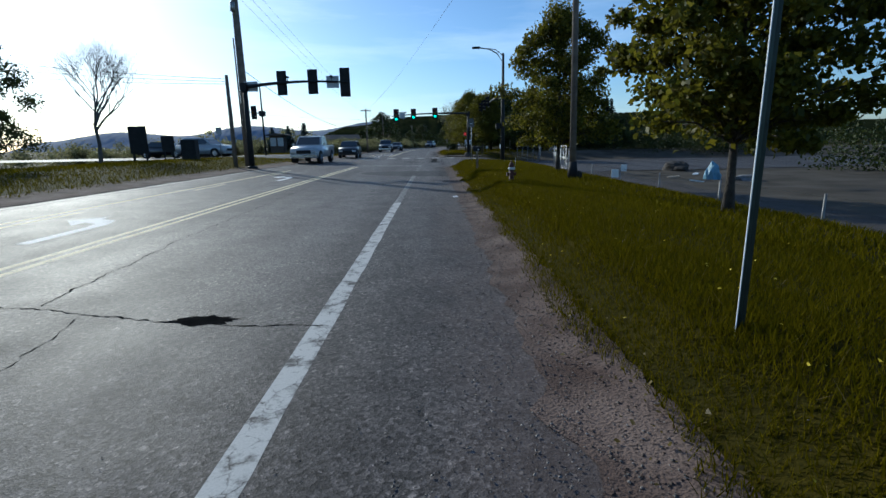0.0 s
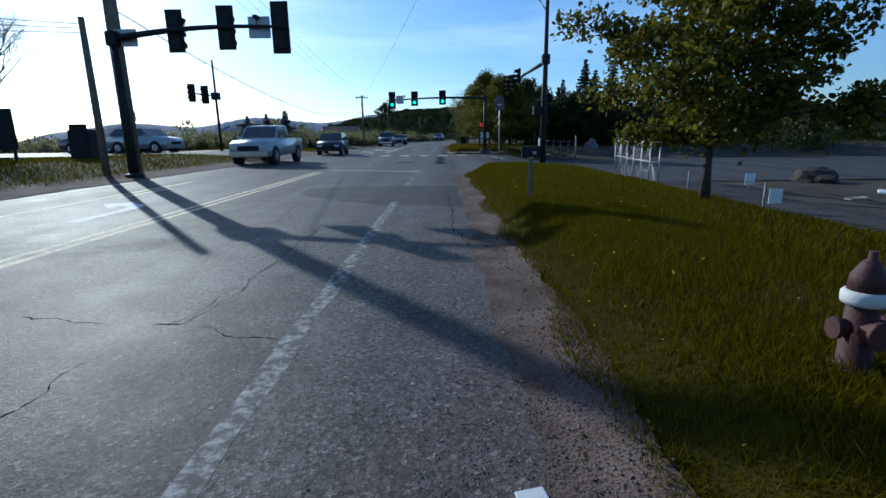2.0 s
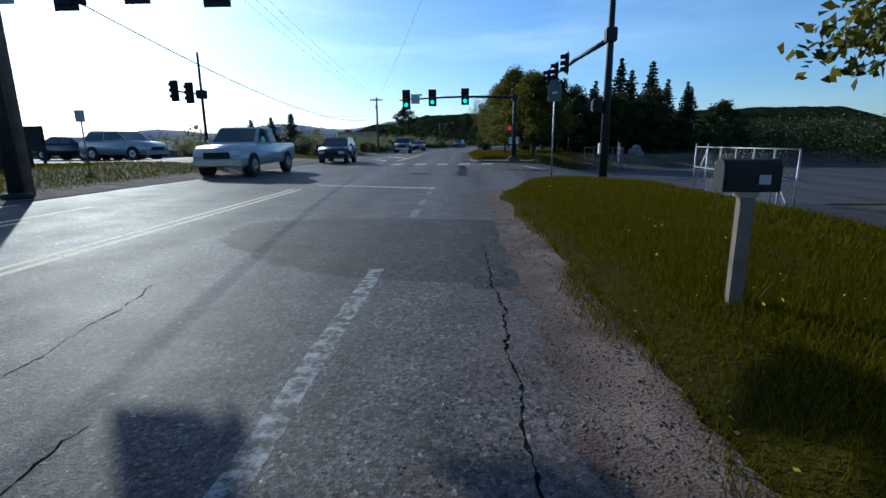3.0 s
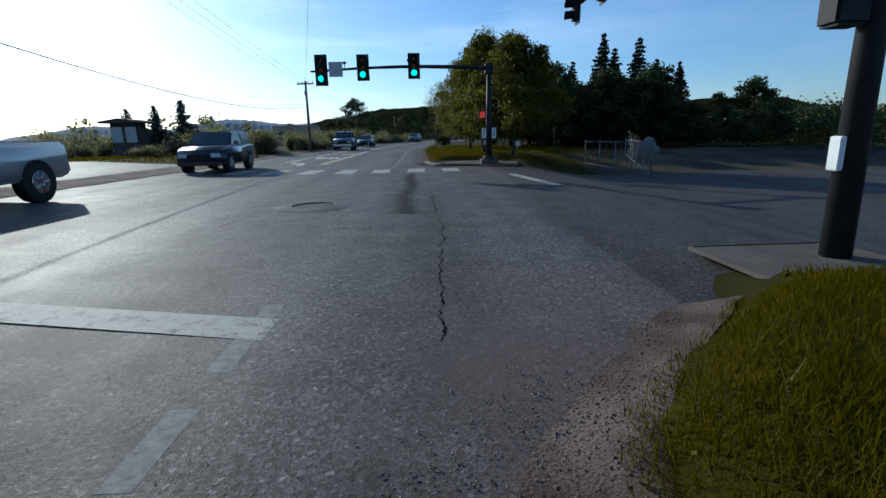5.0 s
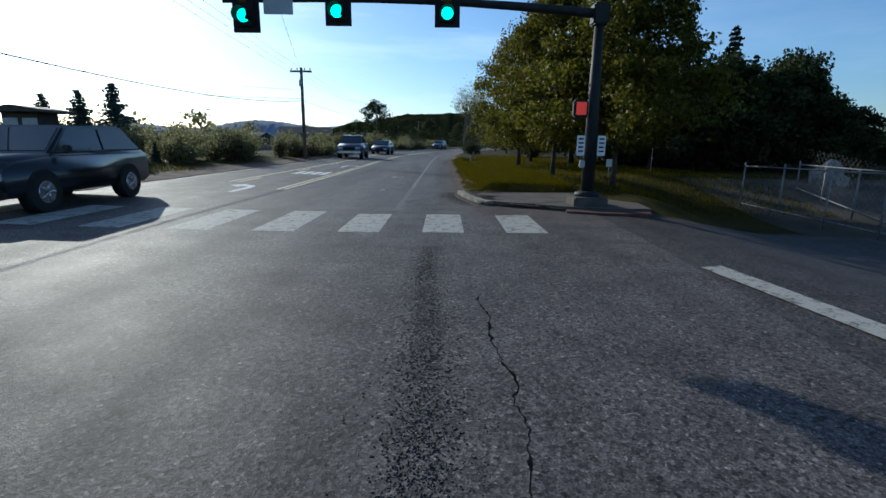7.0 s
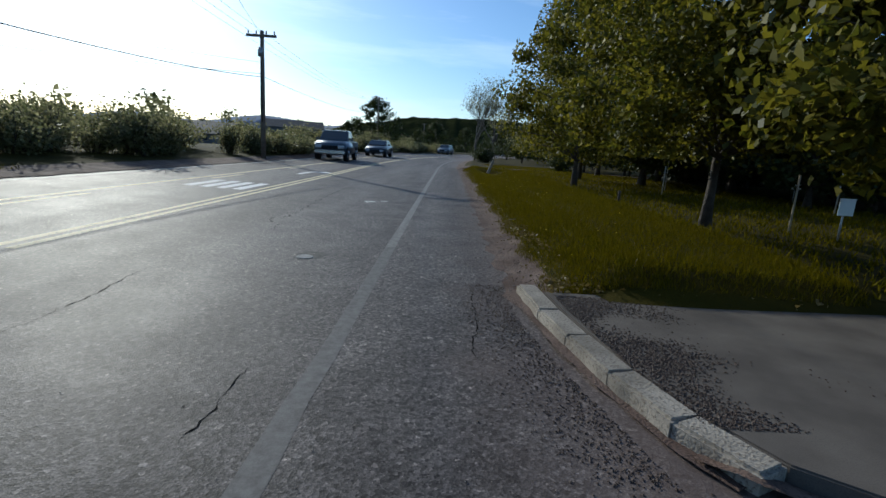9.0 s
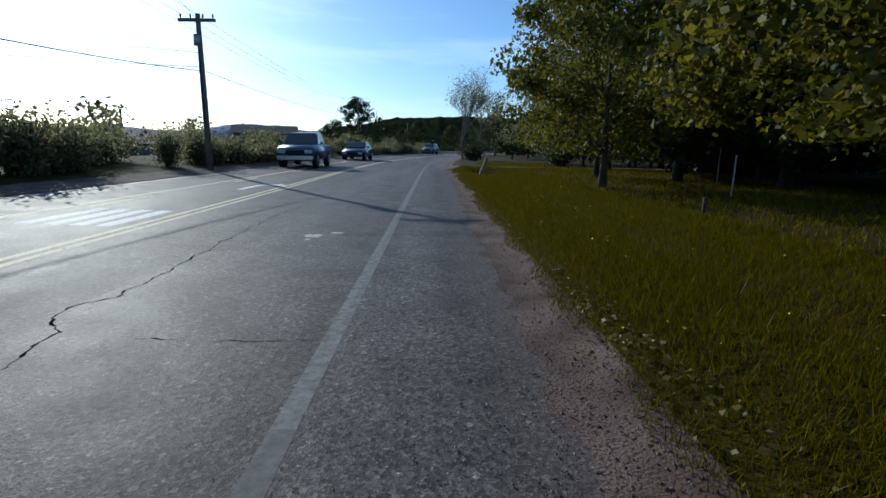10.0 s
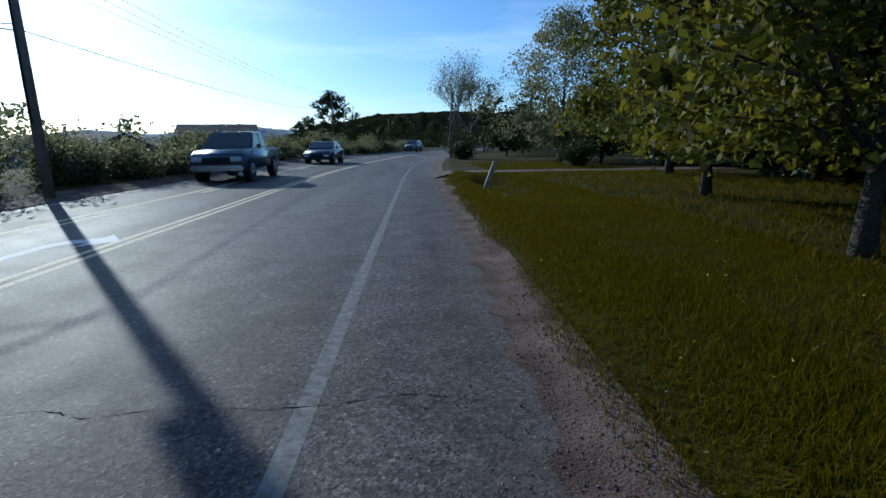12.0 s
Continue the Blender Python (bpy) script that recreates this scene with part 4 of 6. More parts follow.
# ---- distance ----
def ridge(name, x0, x1, y, depth, heights, mat, label, n=260, rough=0.05, rows=16):
    """A long hill: a crest line given by a few heights, its near slope lumpy with tree crowns."""
    verts, faces = [], []
    for i in range(n + 1):
        f = i / n
        q = f * (len(heights) - 1)
        k = min(int(q), len(heights) - 2)
        w = q - k
        w = w * w * (3 - 2 * w)
        h = heights[k] * (1 - w) + heights[k + 1] * w
        x = x0 + (x1 - x0) * f
        for r in range(rows):
            g = r / (rows - 2)
            yy = y - depth * (1 - g)
            lump = noise.noise((x * 0.11, yy * 0.05, 1)) + 0.7 * noise.noise((x * 0.33, yy * 0.14, 4))
            z = h * math.sin(0.5 * math.pi * min(g, 1)) ** 1.1 + rough * h * lump * min(1, 3 * g) - 2
            verts.append((x, yy, z if r < rows - 1 else -5))
    for i in range(n):
        for r in range(rows - 1):
            a = i * rows + r
            faces.append((a, a + rows, a + rows + 1, a + 1))
    ob = mesh_object(name, verts, faces, mat, True)
    return tagged(ob, label, "hill", kind="structure")


ridge("backdrop_hill", -160, 420, 620, 160, [6, 26, 36, 38, 36, 34, 36, 38, 40, 40], FOREST, "wooded green hill closing the road's end")
ridge("backdrop_ridge", 120, 520, 300, 90, [7, 11, 13, 11, 8, 6], FOREST, "dark wooded hillside beyond the lot")
ridge("backdrop_mountain", -1500, 300, 2000, 250, [40, 70, 52, 85, 62, 95, 70, 60], HAZE_BLUE, "mountains on the horizon with blue haze in their colour")
# ---- poles, masts and signals ----
def signal_head(parent, x, y, z, face=-1, lit=None, tall=1.0, turn=0.0, size=1.0):
    """Three-light head hung on an arm; face -1 looks back along the road, +1 ahead; turn swings it, size scales it."""
    def put(name, bm, mat, under):
        for v in bm.verts:
            d = (v.co - Vector((x, y, z))) * size
            d.rotate(Matrix.Rotation(radians(turn), 3, "Z"))
            v.co = Vector((x, y, z)) + d
        return part(name, bm, mat, under)

    bm = bmesh.new()
    box(bm, x - 0.16, x + 0.16, y - 0.10, y + 0.10, z - 0.5 * tall, z + 0.5 * tall, 0.02)
    head = put("signal_head", bm, BLACK_PLASTIC, parent)
    bm = bmesh.new()
    yb = y - face * 0.05
    box(bm, x - 0.25, x + 0.25, yb - 0.008, yb + 0.008, z - 0.6 * tall, z + 0.6 * tall, 0.004)
    put("backplate", bm, BLACK_PLASTIC, head)
    for k, colour in enumerate(("red", "amber", "green")):
        zc = z + (0.33 - 0.33 * k) * tall
        bm = bmesh.new()
        n = 12
        ring = []
        for i in range(n):
            a = math.radians(-40) + math.radians(260) * i / (n - 1)
            ring.append((x + 0.135 * math.cos(a), zc + 0.135 * math.sin(a)))
        y0, y1 = y + face * 0.10, y + face * 0.33
        for (xa, za), (xb, zb) in zip(ring, ring[1:]):
            vs = [bm.verts.new(p) for p in ((xa, y0, za), (xb, y0, zb), (xb, y1, zb - 0.02), (xa, y1, za - 0.02))]
            bm.faces.new(vs)
        bmesh.ops.solidify(bm, geom=bm.faces[:], thickness=0.006)
        put("visor", bm, BLACK_PLASTIC, head)
        bm = bmesh.new()
        r = bmesh.ops.create_uvsphere(bm, u_segments=12, v_segments=6, radius=0.12)
        bmesh.ops.scale(bm, vec=(1, 0.3, 1), verts=r["verts"])
        bmesh.ops.translate(bm, vec=(x, y + face * 0.10, zc), verts=r["verts"])
        put("lens", bm, LENS[colour][1 if lit == colour else 0], head)
    return head


LENS = {
    "red": (material("red_lens", (0.10, 0.01, 0.01), (0.14, 0.015, 0.015), 5, 0.2, 0), glow_material("red_lit", (0.8, 0.05, 0.03), 0.28)),
    "amber": (material("amber_lens", (0.16, 0.08, 0.01), (0.2, 0.1, 0.02), 5, 0.2, 0), None),
    "green": (material("green_lens", (0.01, 0.07, 0.05), (0.015, 0.1, 0.07), 5, 0.2, 0), glow_material("green_lit", (0.05, 1.0, 0.65), 1.6)),
}


def mast(name, base, top_z, tip, heads, label, face, lit=None, plates=(), r=0.15):
    bx, by, bz = base
    t = thing(name, 0, 0, 0, label, "signal mast")
    bm = bmesh.new()
    tube(bm, [(bx, by, bz - 0.1), (bx, by, bz + 2), (bx, by, top_z)], [r, r * 0.88, r * 0.62], 14)
    part("pole", bm, DARK_STEEL, t)
    bm = bmesh.new()
    tube(bm, [(bx, by, bz + 0.0), (bx, by, bz + 0.10), (bx, by, bz + 0.14)], [r * 1.9, r * 1.9, r * 1.15], 14)
    part("base_flange", bm, DARK_STEEL, t)
    bm = bmesh.new()
    a, b = Vector((bx, by, top_z - 0.15)), Vector(tip)
    pts, rad = [], []
    for i in range(9):
        f = i / 8
        p = a.lerp(b, f)
        p.z += 0.14 * math.sin(math.pi * f) * 0.9
        pts.append(p)
        rad.append(0.10 * (1 - f) + 0.04 * f)
    tube(bm, pts, rad, 10)
    part("arm", bm, DARK_STEEL, t)
    bm = bmesh.new()
    box(bm, bx - 0.17, bx + 0.17, by - 0.17, by + 0.17, top_z - 0.38, top_z + 0.05, 0.03)
    part("arm_collar", bm, DARK_STEEL, t)

    def on_arm(f):
        p = a.lerp(b, f)
        p.z += 0.126 * math.sin(math.pi * f)
        return p

    for f, tall in heads:
        p = on_arm(f)
        signal_head(t, p.x, p.y + face * 0.2, p.z, face, lit, tall)
    for f, w, h in plates:
        p = on_arm(f)
        bm = bmesh.new()
        box(bm, p.x - w / 2, p.x + w / 2, p.y + face * 0.13, p.y + face * 0.15, p.z - h / 2, p.z + h / 2, 0.005)
        part("sign_plate", bm, SIGN_BACK, t, "plain metal sign plate")
    for f in (heads[0][0] * 0.5 + 0.25, heads[-1][0] - 0.12):
        p = on_arm(f)
        bm = bmesh.new()
        tube(bm, [p, p + Vector((0, 0, 0.2))], 0.015, 6)
        box(bm, p.x - 0.07, p.x + 0.07, p.y - 0.10, p.y + 0.10, p.z + 0.2, p.z + 0.29, 0.02)
        part("detector", bm, DARK_STEEL, t)
    return t


mast("signal_mast", (-8.9, 26.8, G(-8.9, 26.8)), 4.55, (-3.35, 25.6, 4.42), [(0.37, 1.0), (0.67, 1.0), (0.975, 1.15)],
     "dark steel signal mast with arm over the far lanes", 1, None, ((0.86, 0.62, 0.58), (0.06, 0.7, 0.5)))
far_mast = mast("signal_mast", (4.36, 50.0, 0.28), 4.36, (-3.1, 48.5, 4.0), [(0.44, 0.86), (0.72, 0.86), (0.94, 1.0)],
                "dark signal mast with green lights over the road", -1, "green", ((0.865, 0.55, 0.58),))
bm = bmesh.new()
box(bm, 3.98, 4.74, 49.62, 50.38, 0.02, 0.30, 0.03)
tagged(part("mast_footing", bm, CONCRETE, None), "square concrete footing under the signal mast", "footing")
bm = bmesh.new()
box(bm, 3.88, 4.20, 49.78, 49.96, 2.05, 2.42, 0.03)
ped = part("walk_signal", bm, BLACK_PLASTIC, far_mast, "pedestrian signal box")
bm = bmesh.new()
box(bm, 3.93, 4.15, 49.765, 49.778, 2.10, 2.37)
part("walk_lens", bm, LENS["red"][1], ped, "lit red hand lens")
for dx, dy in ((-0.25, -0.12), (0.2, -0.16)):
    bm = bmesh.new()
    box(bm, 4.36 + dx - 0.09, 4.36 + dx + 0.09, 50.0 + dy - 0.006, 50.0 + dy + 0.006, 1.22, 1.66, 0.01)
    plate = part("button_sign", bm, WHITE_SHEET, far_mast, "small white crossing sign with dark bars")
    for k in range(4):
        bm = bmesh.new()
        box(bm, 4.36 + dx - 0.055, 4.36 + dx + 0.055, 50.0 + dy - 0.010, 50.0 + dy - 0.007, 1.30 + 0.09 * k, 1.335 + 0.09 * k)
        part("bar", bm, BLACK_PLASTIC, plate)
bm = bmesh.new()
box(bm, 4.10, 4.22, 49.83, 49.91, 0.95, 1.12, 0.02)
part("push_button", bm, GALV, far_mast)

# street lamp that also carries two signals
lamp = thing("street_lamp", 5.32, 32.1, G(5.3, 32.0) - 0.05, "tall dark street lamp carrying a signal arm", "street lamp")
LZ = G(5.3, 32.0) - 0.05
bm = bmesh.new()
tube(bm, [(0, 0, -0.1), (0, 0, 3), (0, 0, 6.75 - LZ)], [0.14, 0.115, 0.07], 14)
part("pole", bm, DARK_STEEL, lamp)
bm = bmesh.new()
tube(bm, [(0, 0, 6.2 - LZ), (-0.4, 0, 6.75 - LZ), (-0.9, 0, 7.0 - LZ), (-1.45, 0, 7.08 - LZ)], 0.035, 8)
tube(bm, [(0, 0, 6.6 - LZ), (-0.45, 0, 6.95 - LZ), (-0.9, 0, 7.03 - LZ)], 0.022, 8)
part("bracket", bm, DARK_STEEL, lamp)
bm = bmesh.new()
box(bm, -1.95, -1.4, -0.12, 0.12, 7.03 - LZ, 7.15 - LZ, 0.04)
part("luminaire", bm, DARK_STEEL, lamp)
bm = bmesh.new()
tube(bm, [(0, 0, 4.30 - LZ), (-0.25, 3.2, 4.25 - LZ), (-0.62, 6.8, 4.02 - LZ)], [0.08, 0.07, 0.045], 10)
part("signal_arm", bm, DARK_STEEL, lamp)
bm = bmesh.new()
box(bm, -0.16, 0.16, -0.16, 0.16, 4.2 - LZ, 4.6 - LZ, 0.03)
part("arm_collar", bm, DARK_STEEL, lamp)
for dx, dy, zz in ((-0.42, 3.7, 4.18), (-0.52, 5.2, 4.08), (-0.62, 6.4, 3.98)):
    signal_head(lamp, dx - 0.1, dy, zz - LZ, -1, None, 1.0, -90, 0.68)
bm = bmesh.new()
box(bm, -0.45, -0.14, -0.14, 0.12, 2.2 - LZ, 2.55 - LZ, 0.03)
part("walk_signal", bm, BLACK_PLASTIC, lamp)
bm = bmesh.new()
box(bm, -0.18, -0.12, -0.07, 0.07, 1.0, 1.32, 0.01)
part("button_plate", bm, WHITE_SHEET, lamp)
bm = bmesh.new()
box(bm, 4.15, 5.75, 30.5, 32.7, G(5, 31) - 0.12, G(5, 31.6) + 0.02, 0.03)
tagged(part("lamp_pad", bm, CONCRETE, None), "concrete pad set in the grass under the lamp", "pad", kind="structure")

# signal pole across the crossing
sp = thing("signal_pole", -14.6, 46.0, G(-14.6, 46), "thin signal pole across the junction", "signal pole")
bm = bmesh.new()
tube(bm, [(0, 0, -0.1), (0, 0, 6.1)], [0.10, 0.06], 10)
part("pole", bm, DARK_STEEL, sp)
bm = bmesh.new()
tube(bm, [(0, 0, 3.75), (-1.9, 0.1, 4.0)], 0.045, 8)
part("arm", bm, DARK_STEEL, sp)
signal_head(sp, -0.75, 0, 3.85, -1)
signal_head(sp, -1.65, 0, 3.98, -1)
bm = bmesh.new()
box(bm, -0.26, 0.26, -0.2, 0.2, 3.5, 3.98, 0.03)
part("cabinet", bm, DARK_STEEL, sp)


def utility_pole(x, y, height, r, label, arm=True, gear=False, lean=0.0):
    z = G(x, y)
    t = thing("utility_pole", x, y, z, label, "utility pole", "utility poles")
    bm = bmesh.new()
    tube(bm, [(0, 0, -0.15), (lean * 0.5, 0, height / 2), (lean, 0, height)], [r, r * 0.9, r * 0.72], 12)
    part("pole", bm, POLE_WOOD, t)
    if arm:
        bm = bmesh.new()
        box(bm, lean - 0.75, lean + 0.75, -0.16, -0.05, height - 0.32, height - 0.20, 0.01)
        part("crossarm", bm, POLE_WOOD, t)
        for dx in (-0.65, -0.25, 0.25, 0.65):
            bm = bmesh.new()
            tube(bm, [(lean + dx, -0.1, height - 0.2), (lean + dx, -0.1, height - 0.1), (lean + dx, -0.1, height - 0.02)], [0.02, 0.04, 0.025], 8)
            part("insulator", bm, GREY_BARK, t)
    if gear:
        bm = bmesh.new()
        tube(bm, [(lean, -0.13 - r, height * 0.80), (lean, -0.13 - r, height * 0.80 + 0.42)], 0.12, 12)
        part("transformer", bm, GALV, t)
        bm = bmesh.new()
        tube(bm, [(lean, -0.14, height * 0.78), (lean, -0.14, height * 0.3)], 0.025, 6)
        part("conduit", bm, DARK_STEEL, t)
    return t


utility_pole(-9.1, 27.2, 9.8, 0.21, "thick weathered utility pole beside the signal mast", True, True)
utility_pole(-9.72, 26.7, 4.7, 0.115, "shorter wooden pole beside the signal mast", False)
utility_pole(-9.55, 27.7, 6.7, 0.05, "slim pole beside the thick utility pole", False)
utility_pole(5.1, 15.1, 10.5, 0.10, "leaning weathered utility pole on the grass verge", True, False, -0.2)
utility_pole(-9.0, 74.3, 6.3, 0.13, "wooden utility pole with crossarm beyond the far lane", True, True)
utility_pole(-14.2, 150.0, 10.3, 0.16, "distant utility pole by the bend", True)
utility_pole(-9.0, 230.0, 11.0, 0.16, "distant utility pole by the bend", True)
# dark guard at the foot of the verge pole, with its stay wire
bm = bmesh.new()
tube(bm, [(5.1, 15.1, G(5.1, 15.1)), (5.1, 15.1, G(5.1, 15.1) + 0.5)], [0.17, 0.12], 12)
box(bm, 5.18, 5.38, 15.0, 15.2, G(5.1, 15.1) - 0.02, G(5.1, 15.1) + 0.22, 0.04)
tagged(part("pole_guard", bm, BLACK_PLASTIC, None), "dark tarred guard round the pole's foot", "pole guard")


def cable(a, b, sag, r, label):
    bm = bmesh.new()
    a, b = Vector(a), Vector(b)
    pts = []
    for i in range(25):
        f = i / 24
        p = a.lerp(b, f)
        p.z -= sag * 4 * f * (1 - f)
        pts.append(p)
    tube(bm, pts, r, 5)
    return tagged(part("cable", bm, BLACK_PLASTIC, None), label, "cable", "overhead cables")


zA, zP = G(-9.1, 27.2), G(-9.0, 74.3)
cable((-9.1, 27.0, 5.4), (-9.0, 74.2, 4.3), 1.5, 0.016, "thick black overhead cable")
cable((-9.0, 74.2, 4.35), (-13.6, 150, 8.2), 1.0, 0.011, "black overhead cable toward the bend")
for dx, z in ((-0.6, 9.2), (0.0, 9.35), (0.6, 9.2)):
    cable((-9.1 + dx, 27.0, zA + 9.5), (-9.0 + dx, 74.2, zP + 5.9), 0.5, 0.006, "thin overhead power wire")
    cable((-9.1 + dx, 27.0, zA + 9.5), (-18.0 + dx, -30.0, 10.5), 0.8, 0.006, "thin overhead power wire")
    cable((-9.0 + dx, 74.2, zP + 5.9), (-14.2 + dx, 149.9, 10.3), 1.0, 0.006, "thin overhead power wire")
for k in range(3):
    cable((-9.72, 26.7, 4.8 - 0.12 * k), (-28.0, 23.0, 6.6 - 0.5 * k), 0.3, 0.011, "black cable leading off across the far verge")
cable((-9.0, 74.2, 4.45), (-34.0, 64.0, 5.4), 0.4, 0.011, "black cable leading off across the far verge")
cable((-9.0, 74.2, 5.0), (-34.0, 62.0, 6.8), 0.4, 0.007, "thin cable leading off across the far verge")
cable((5.0, 14.9, 10.0), (-9.0, 74.2, 6.3), 0.9, 0.007, "thin wire crossing over the road")
cable((5.0, 14.9, 9.8), (9.0, -30.0, 9.0), 0.7, 0.006, "thin wire over the verge")

# ---- verge things ----
def hydrant(x, y):
    z = G(x, y)
    t = thing("fire_hydrant", x, y, z - 0.04, "dark fire hydrant with a pale band and cap", "fire hydrant")
    red = material("hydrant_paint", (0.040, 0.012, 0.010), (0.085, 0.024, 0.020), 9, 0.7, 0.3)
    pale = material("hydrant_band", (0.5, 0.5, 0.48), (0.62, 0.62, 0.6), 9, 0.6, 0.2)
    bm = bmesh.new()
    tube(bm, [(0, 0, -0.05), (0, 0, 0.05), (0, 0, 0.051), (0, 0, 0.33)], [0.11, 0.11, 0.075, 0.07], 14)
    part("barrel", bm, red, t)
    bm = bmesh.new()
    tube(bm, [(0, 0, 0.33), (0, 0, 0.345), (0, 0, 0.375), (0, 0, 0.39)], [0.095, 0.10, 0.10, 0.085], 14)
    part("band", bm, pale, t, "pale painted flange band")
    bm = bmesh.new()
    tube(bm, [(0, 0, 0.39), (0, 0, 0.45), (0, 0, 0.50), (0, 0, 0.52), (0, 0, 0.521), (0, 0, 0.56)], [0.08, 0.075, 0.045, 0.03, 0.02, 0.018], 14)
    part("bonnet", bm, red, t)
    for dx, dy, r in ((-0.14, 0, 0.05), (0.14, 0, 0.05), (0, -0.15, 0.065)):
        bm = bmesh.new()
        d = Vector((dx, dy, 0)).normalized()
        tube(bm, [d * 0.05 + Vector((0, 0, 0.22)), d * 0.105 + Vector((0, 0, 0.22)), d * 0.108 + Vector((0, 0, 0.22)), d * 0.135 + Vector((0, 0, 0.22))], [r * 0.8, r * 0.8, r, r], 10)
        part("nozzle", bm, red, t)
    bm = bmesh.new()
    tube(bm, [(0.1, 0.02, 0.35), (0.12, 0.02, 0.62)], 0.007, 6)
    part("marker_rod", bm, GALV, t)
    t.scale = (0.9, 0.9, 1.02)


hydrant(2.9, 13.05)


def mailbox(x, y):
    z = G(x, y)
    t = thing("mailbox", x, y, z, "black mailbox on a weathered wooden post", "mailbox", rz=-8)
    bm = bmesh.new()
    box(bm, -0.045, 0.045, -0.045, 0.045, -0.2, 0.78, 0.006)
    part("post", bm, POLE_WOOD, t)
    bm = bmesh.new()
    arch = [(-0.09, 0.78), (0.09, 0.78), (0.09, 0.92)] + [(0.09 * math.cos(a), 0.92 + 0.07 * math.sin(a)) for a in np.linspace(0.3, math.pi - 0.3, 7)] + [(-0.09, 0.92)]
    prism(bm, [(b, c) for b, c in arch], "x", -0.17, 0.17, 0.006)
    part("box", bm, BLACK_PLASTIC, t)
    bm = bmesh.new()
    prism(bm, [(b * 1.04, 0.78 + (c - 0.78) * 1.03) for b, c in arch], "x", -0.188, -0.173)
    part("door", bm, BLACK_PLASTIC, t)
    bm = bmesh.new()
    box(bm, 0.03, 0.10, -0.098, -0.093, 0.83, 0.89)
    part("label_patch", bm, SIGN_BACK, t, "pale worn label patch")
    bm = bmesh.new()
    box(bm, -0.06, 0.06, -0.06, 0.06, 0.74, 0.785, 0.004)
    part("bracket", bm, POST_WOOD, t)
    t.scale = (0.85, 0.85, 0.88)


mailbox(2.56, 19.4)


def post_sign(name, x, y, h, w, sh, label, round_top=False, r=0.025, plate=None, z=None):
    z = G(x, y) if z is None else z
    t = thing(name, x, y, z, label, "sign")
    bm = bmesh.new()
    tube(bm, [(0, 0, -0.2), (0, 0, h)], r, 8)
    part("post", bm, GALV, t)
    bm = bmesh.new()
    out = [(-w / 2, h - sh), (w / 2, h - sh), (w / 2, h - (w / 2 if round_top else 0))]
    if round_top:
        out += [(w / 2 * math.cos(a), h - w / 2 + w / 2 * math.sin(a)) for a in np.linspace(0.25, math.pi - 0.25, 8)]
    out += [(-w / 2, h - (w / 2 if round_top else 0))]
    prism(bm, out, "y", -0.045, -0.03)
    part("plate", bm, plate or SIGN_BACK, t)
    return t


stop_sign = post_sign("bus_stop_sign", 3.0, 28.1, 2.35, 0.30, 0.48, "small grey round-topped roadside sign on a thin post", True, 0.018, material("grey_sign_sheet", (0.10, 0.105, 0.10), (0.15, 0.155, 0.15), 6, 0.6, 0.1))
bm = bmesh.new()
box(bm, -0.06, 0.06, -0.050, -0.046, 2.04, 2.08)
part("bar", bm, WHITE_SHEET, stop_sign)
# sign post beside the camera's start: the post is a ribbed channel, the light its edge catches is a white strip
t = thing("road_sign", 2.52, 2.72, G(2.52, 2.72), "dark road sign high on a thin steel channel post", "sign")
bm = bmesh.new()
prism(bm, [(-0.022, -0.01), (-0.013, 0.012), (0.013, 0.012), (0.022, -0.01), (0.009, 0.003), (-0.009, 0.003)], "z", -0.3, 2.1)
part("post", bm, material("green_steel", (0.02, 0.03, 0.024), (0.035, 0.05, 0.04), 6, 0.4, 0.1, 0.4), t)
bm = bmesh.new()
box(bm, -0.027, -0.0225, -0.013, -0.007, -0.1, 2.1)
part("lit_edge_strip", bm, WHITE_SHEET, t, "white strip painting the light on the post's edge")
bm = bmesh.new()
box(bm, -0.03, 0.55, -0.03, -0.02, 1.78, 2.45, 0.004)
part("plate", bm, DARK_STEEL, t, "dark sign seen from behind")


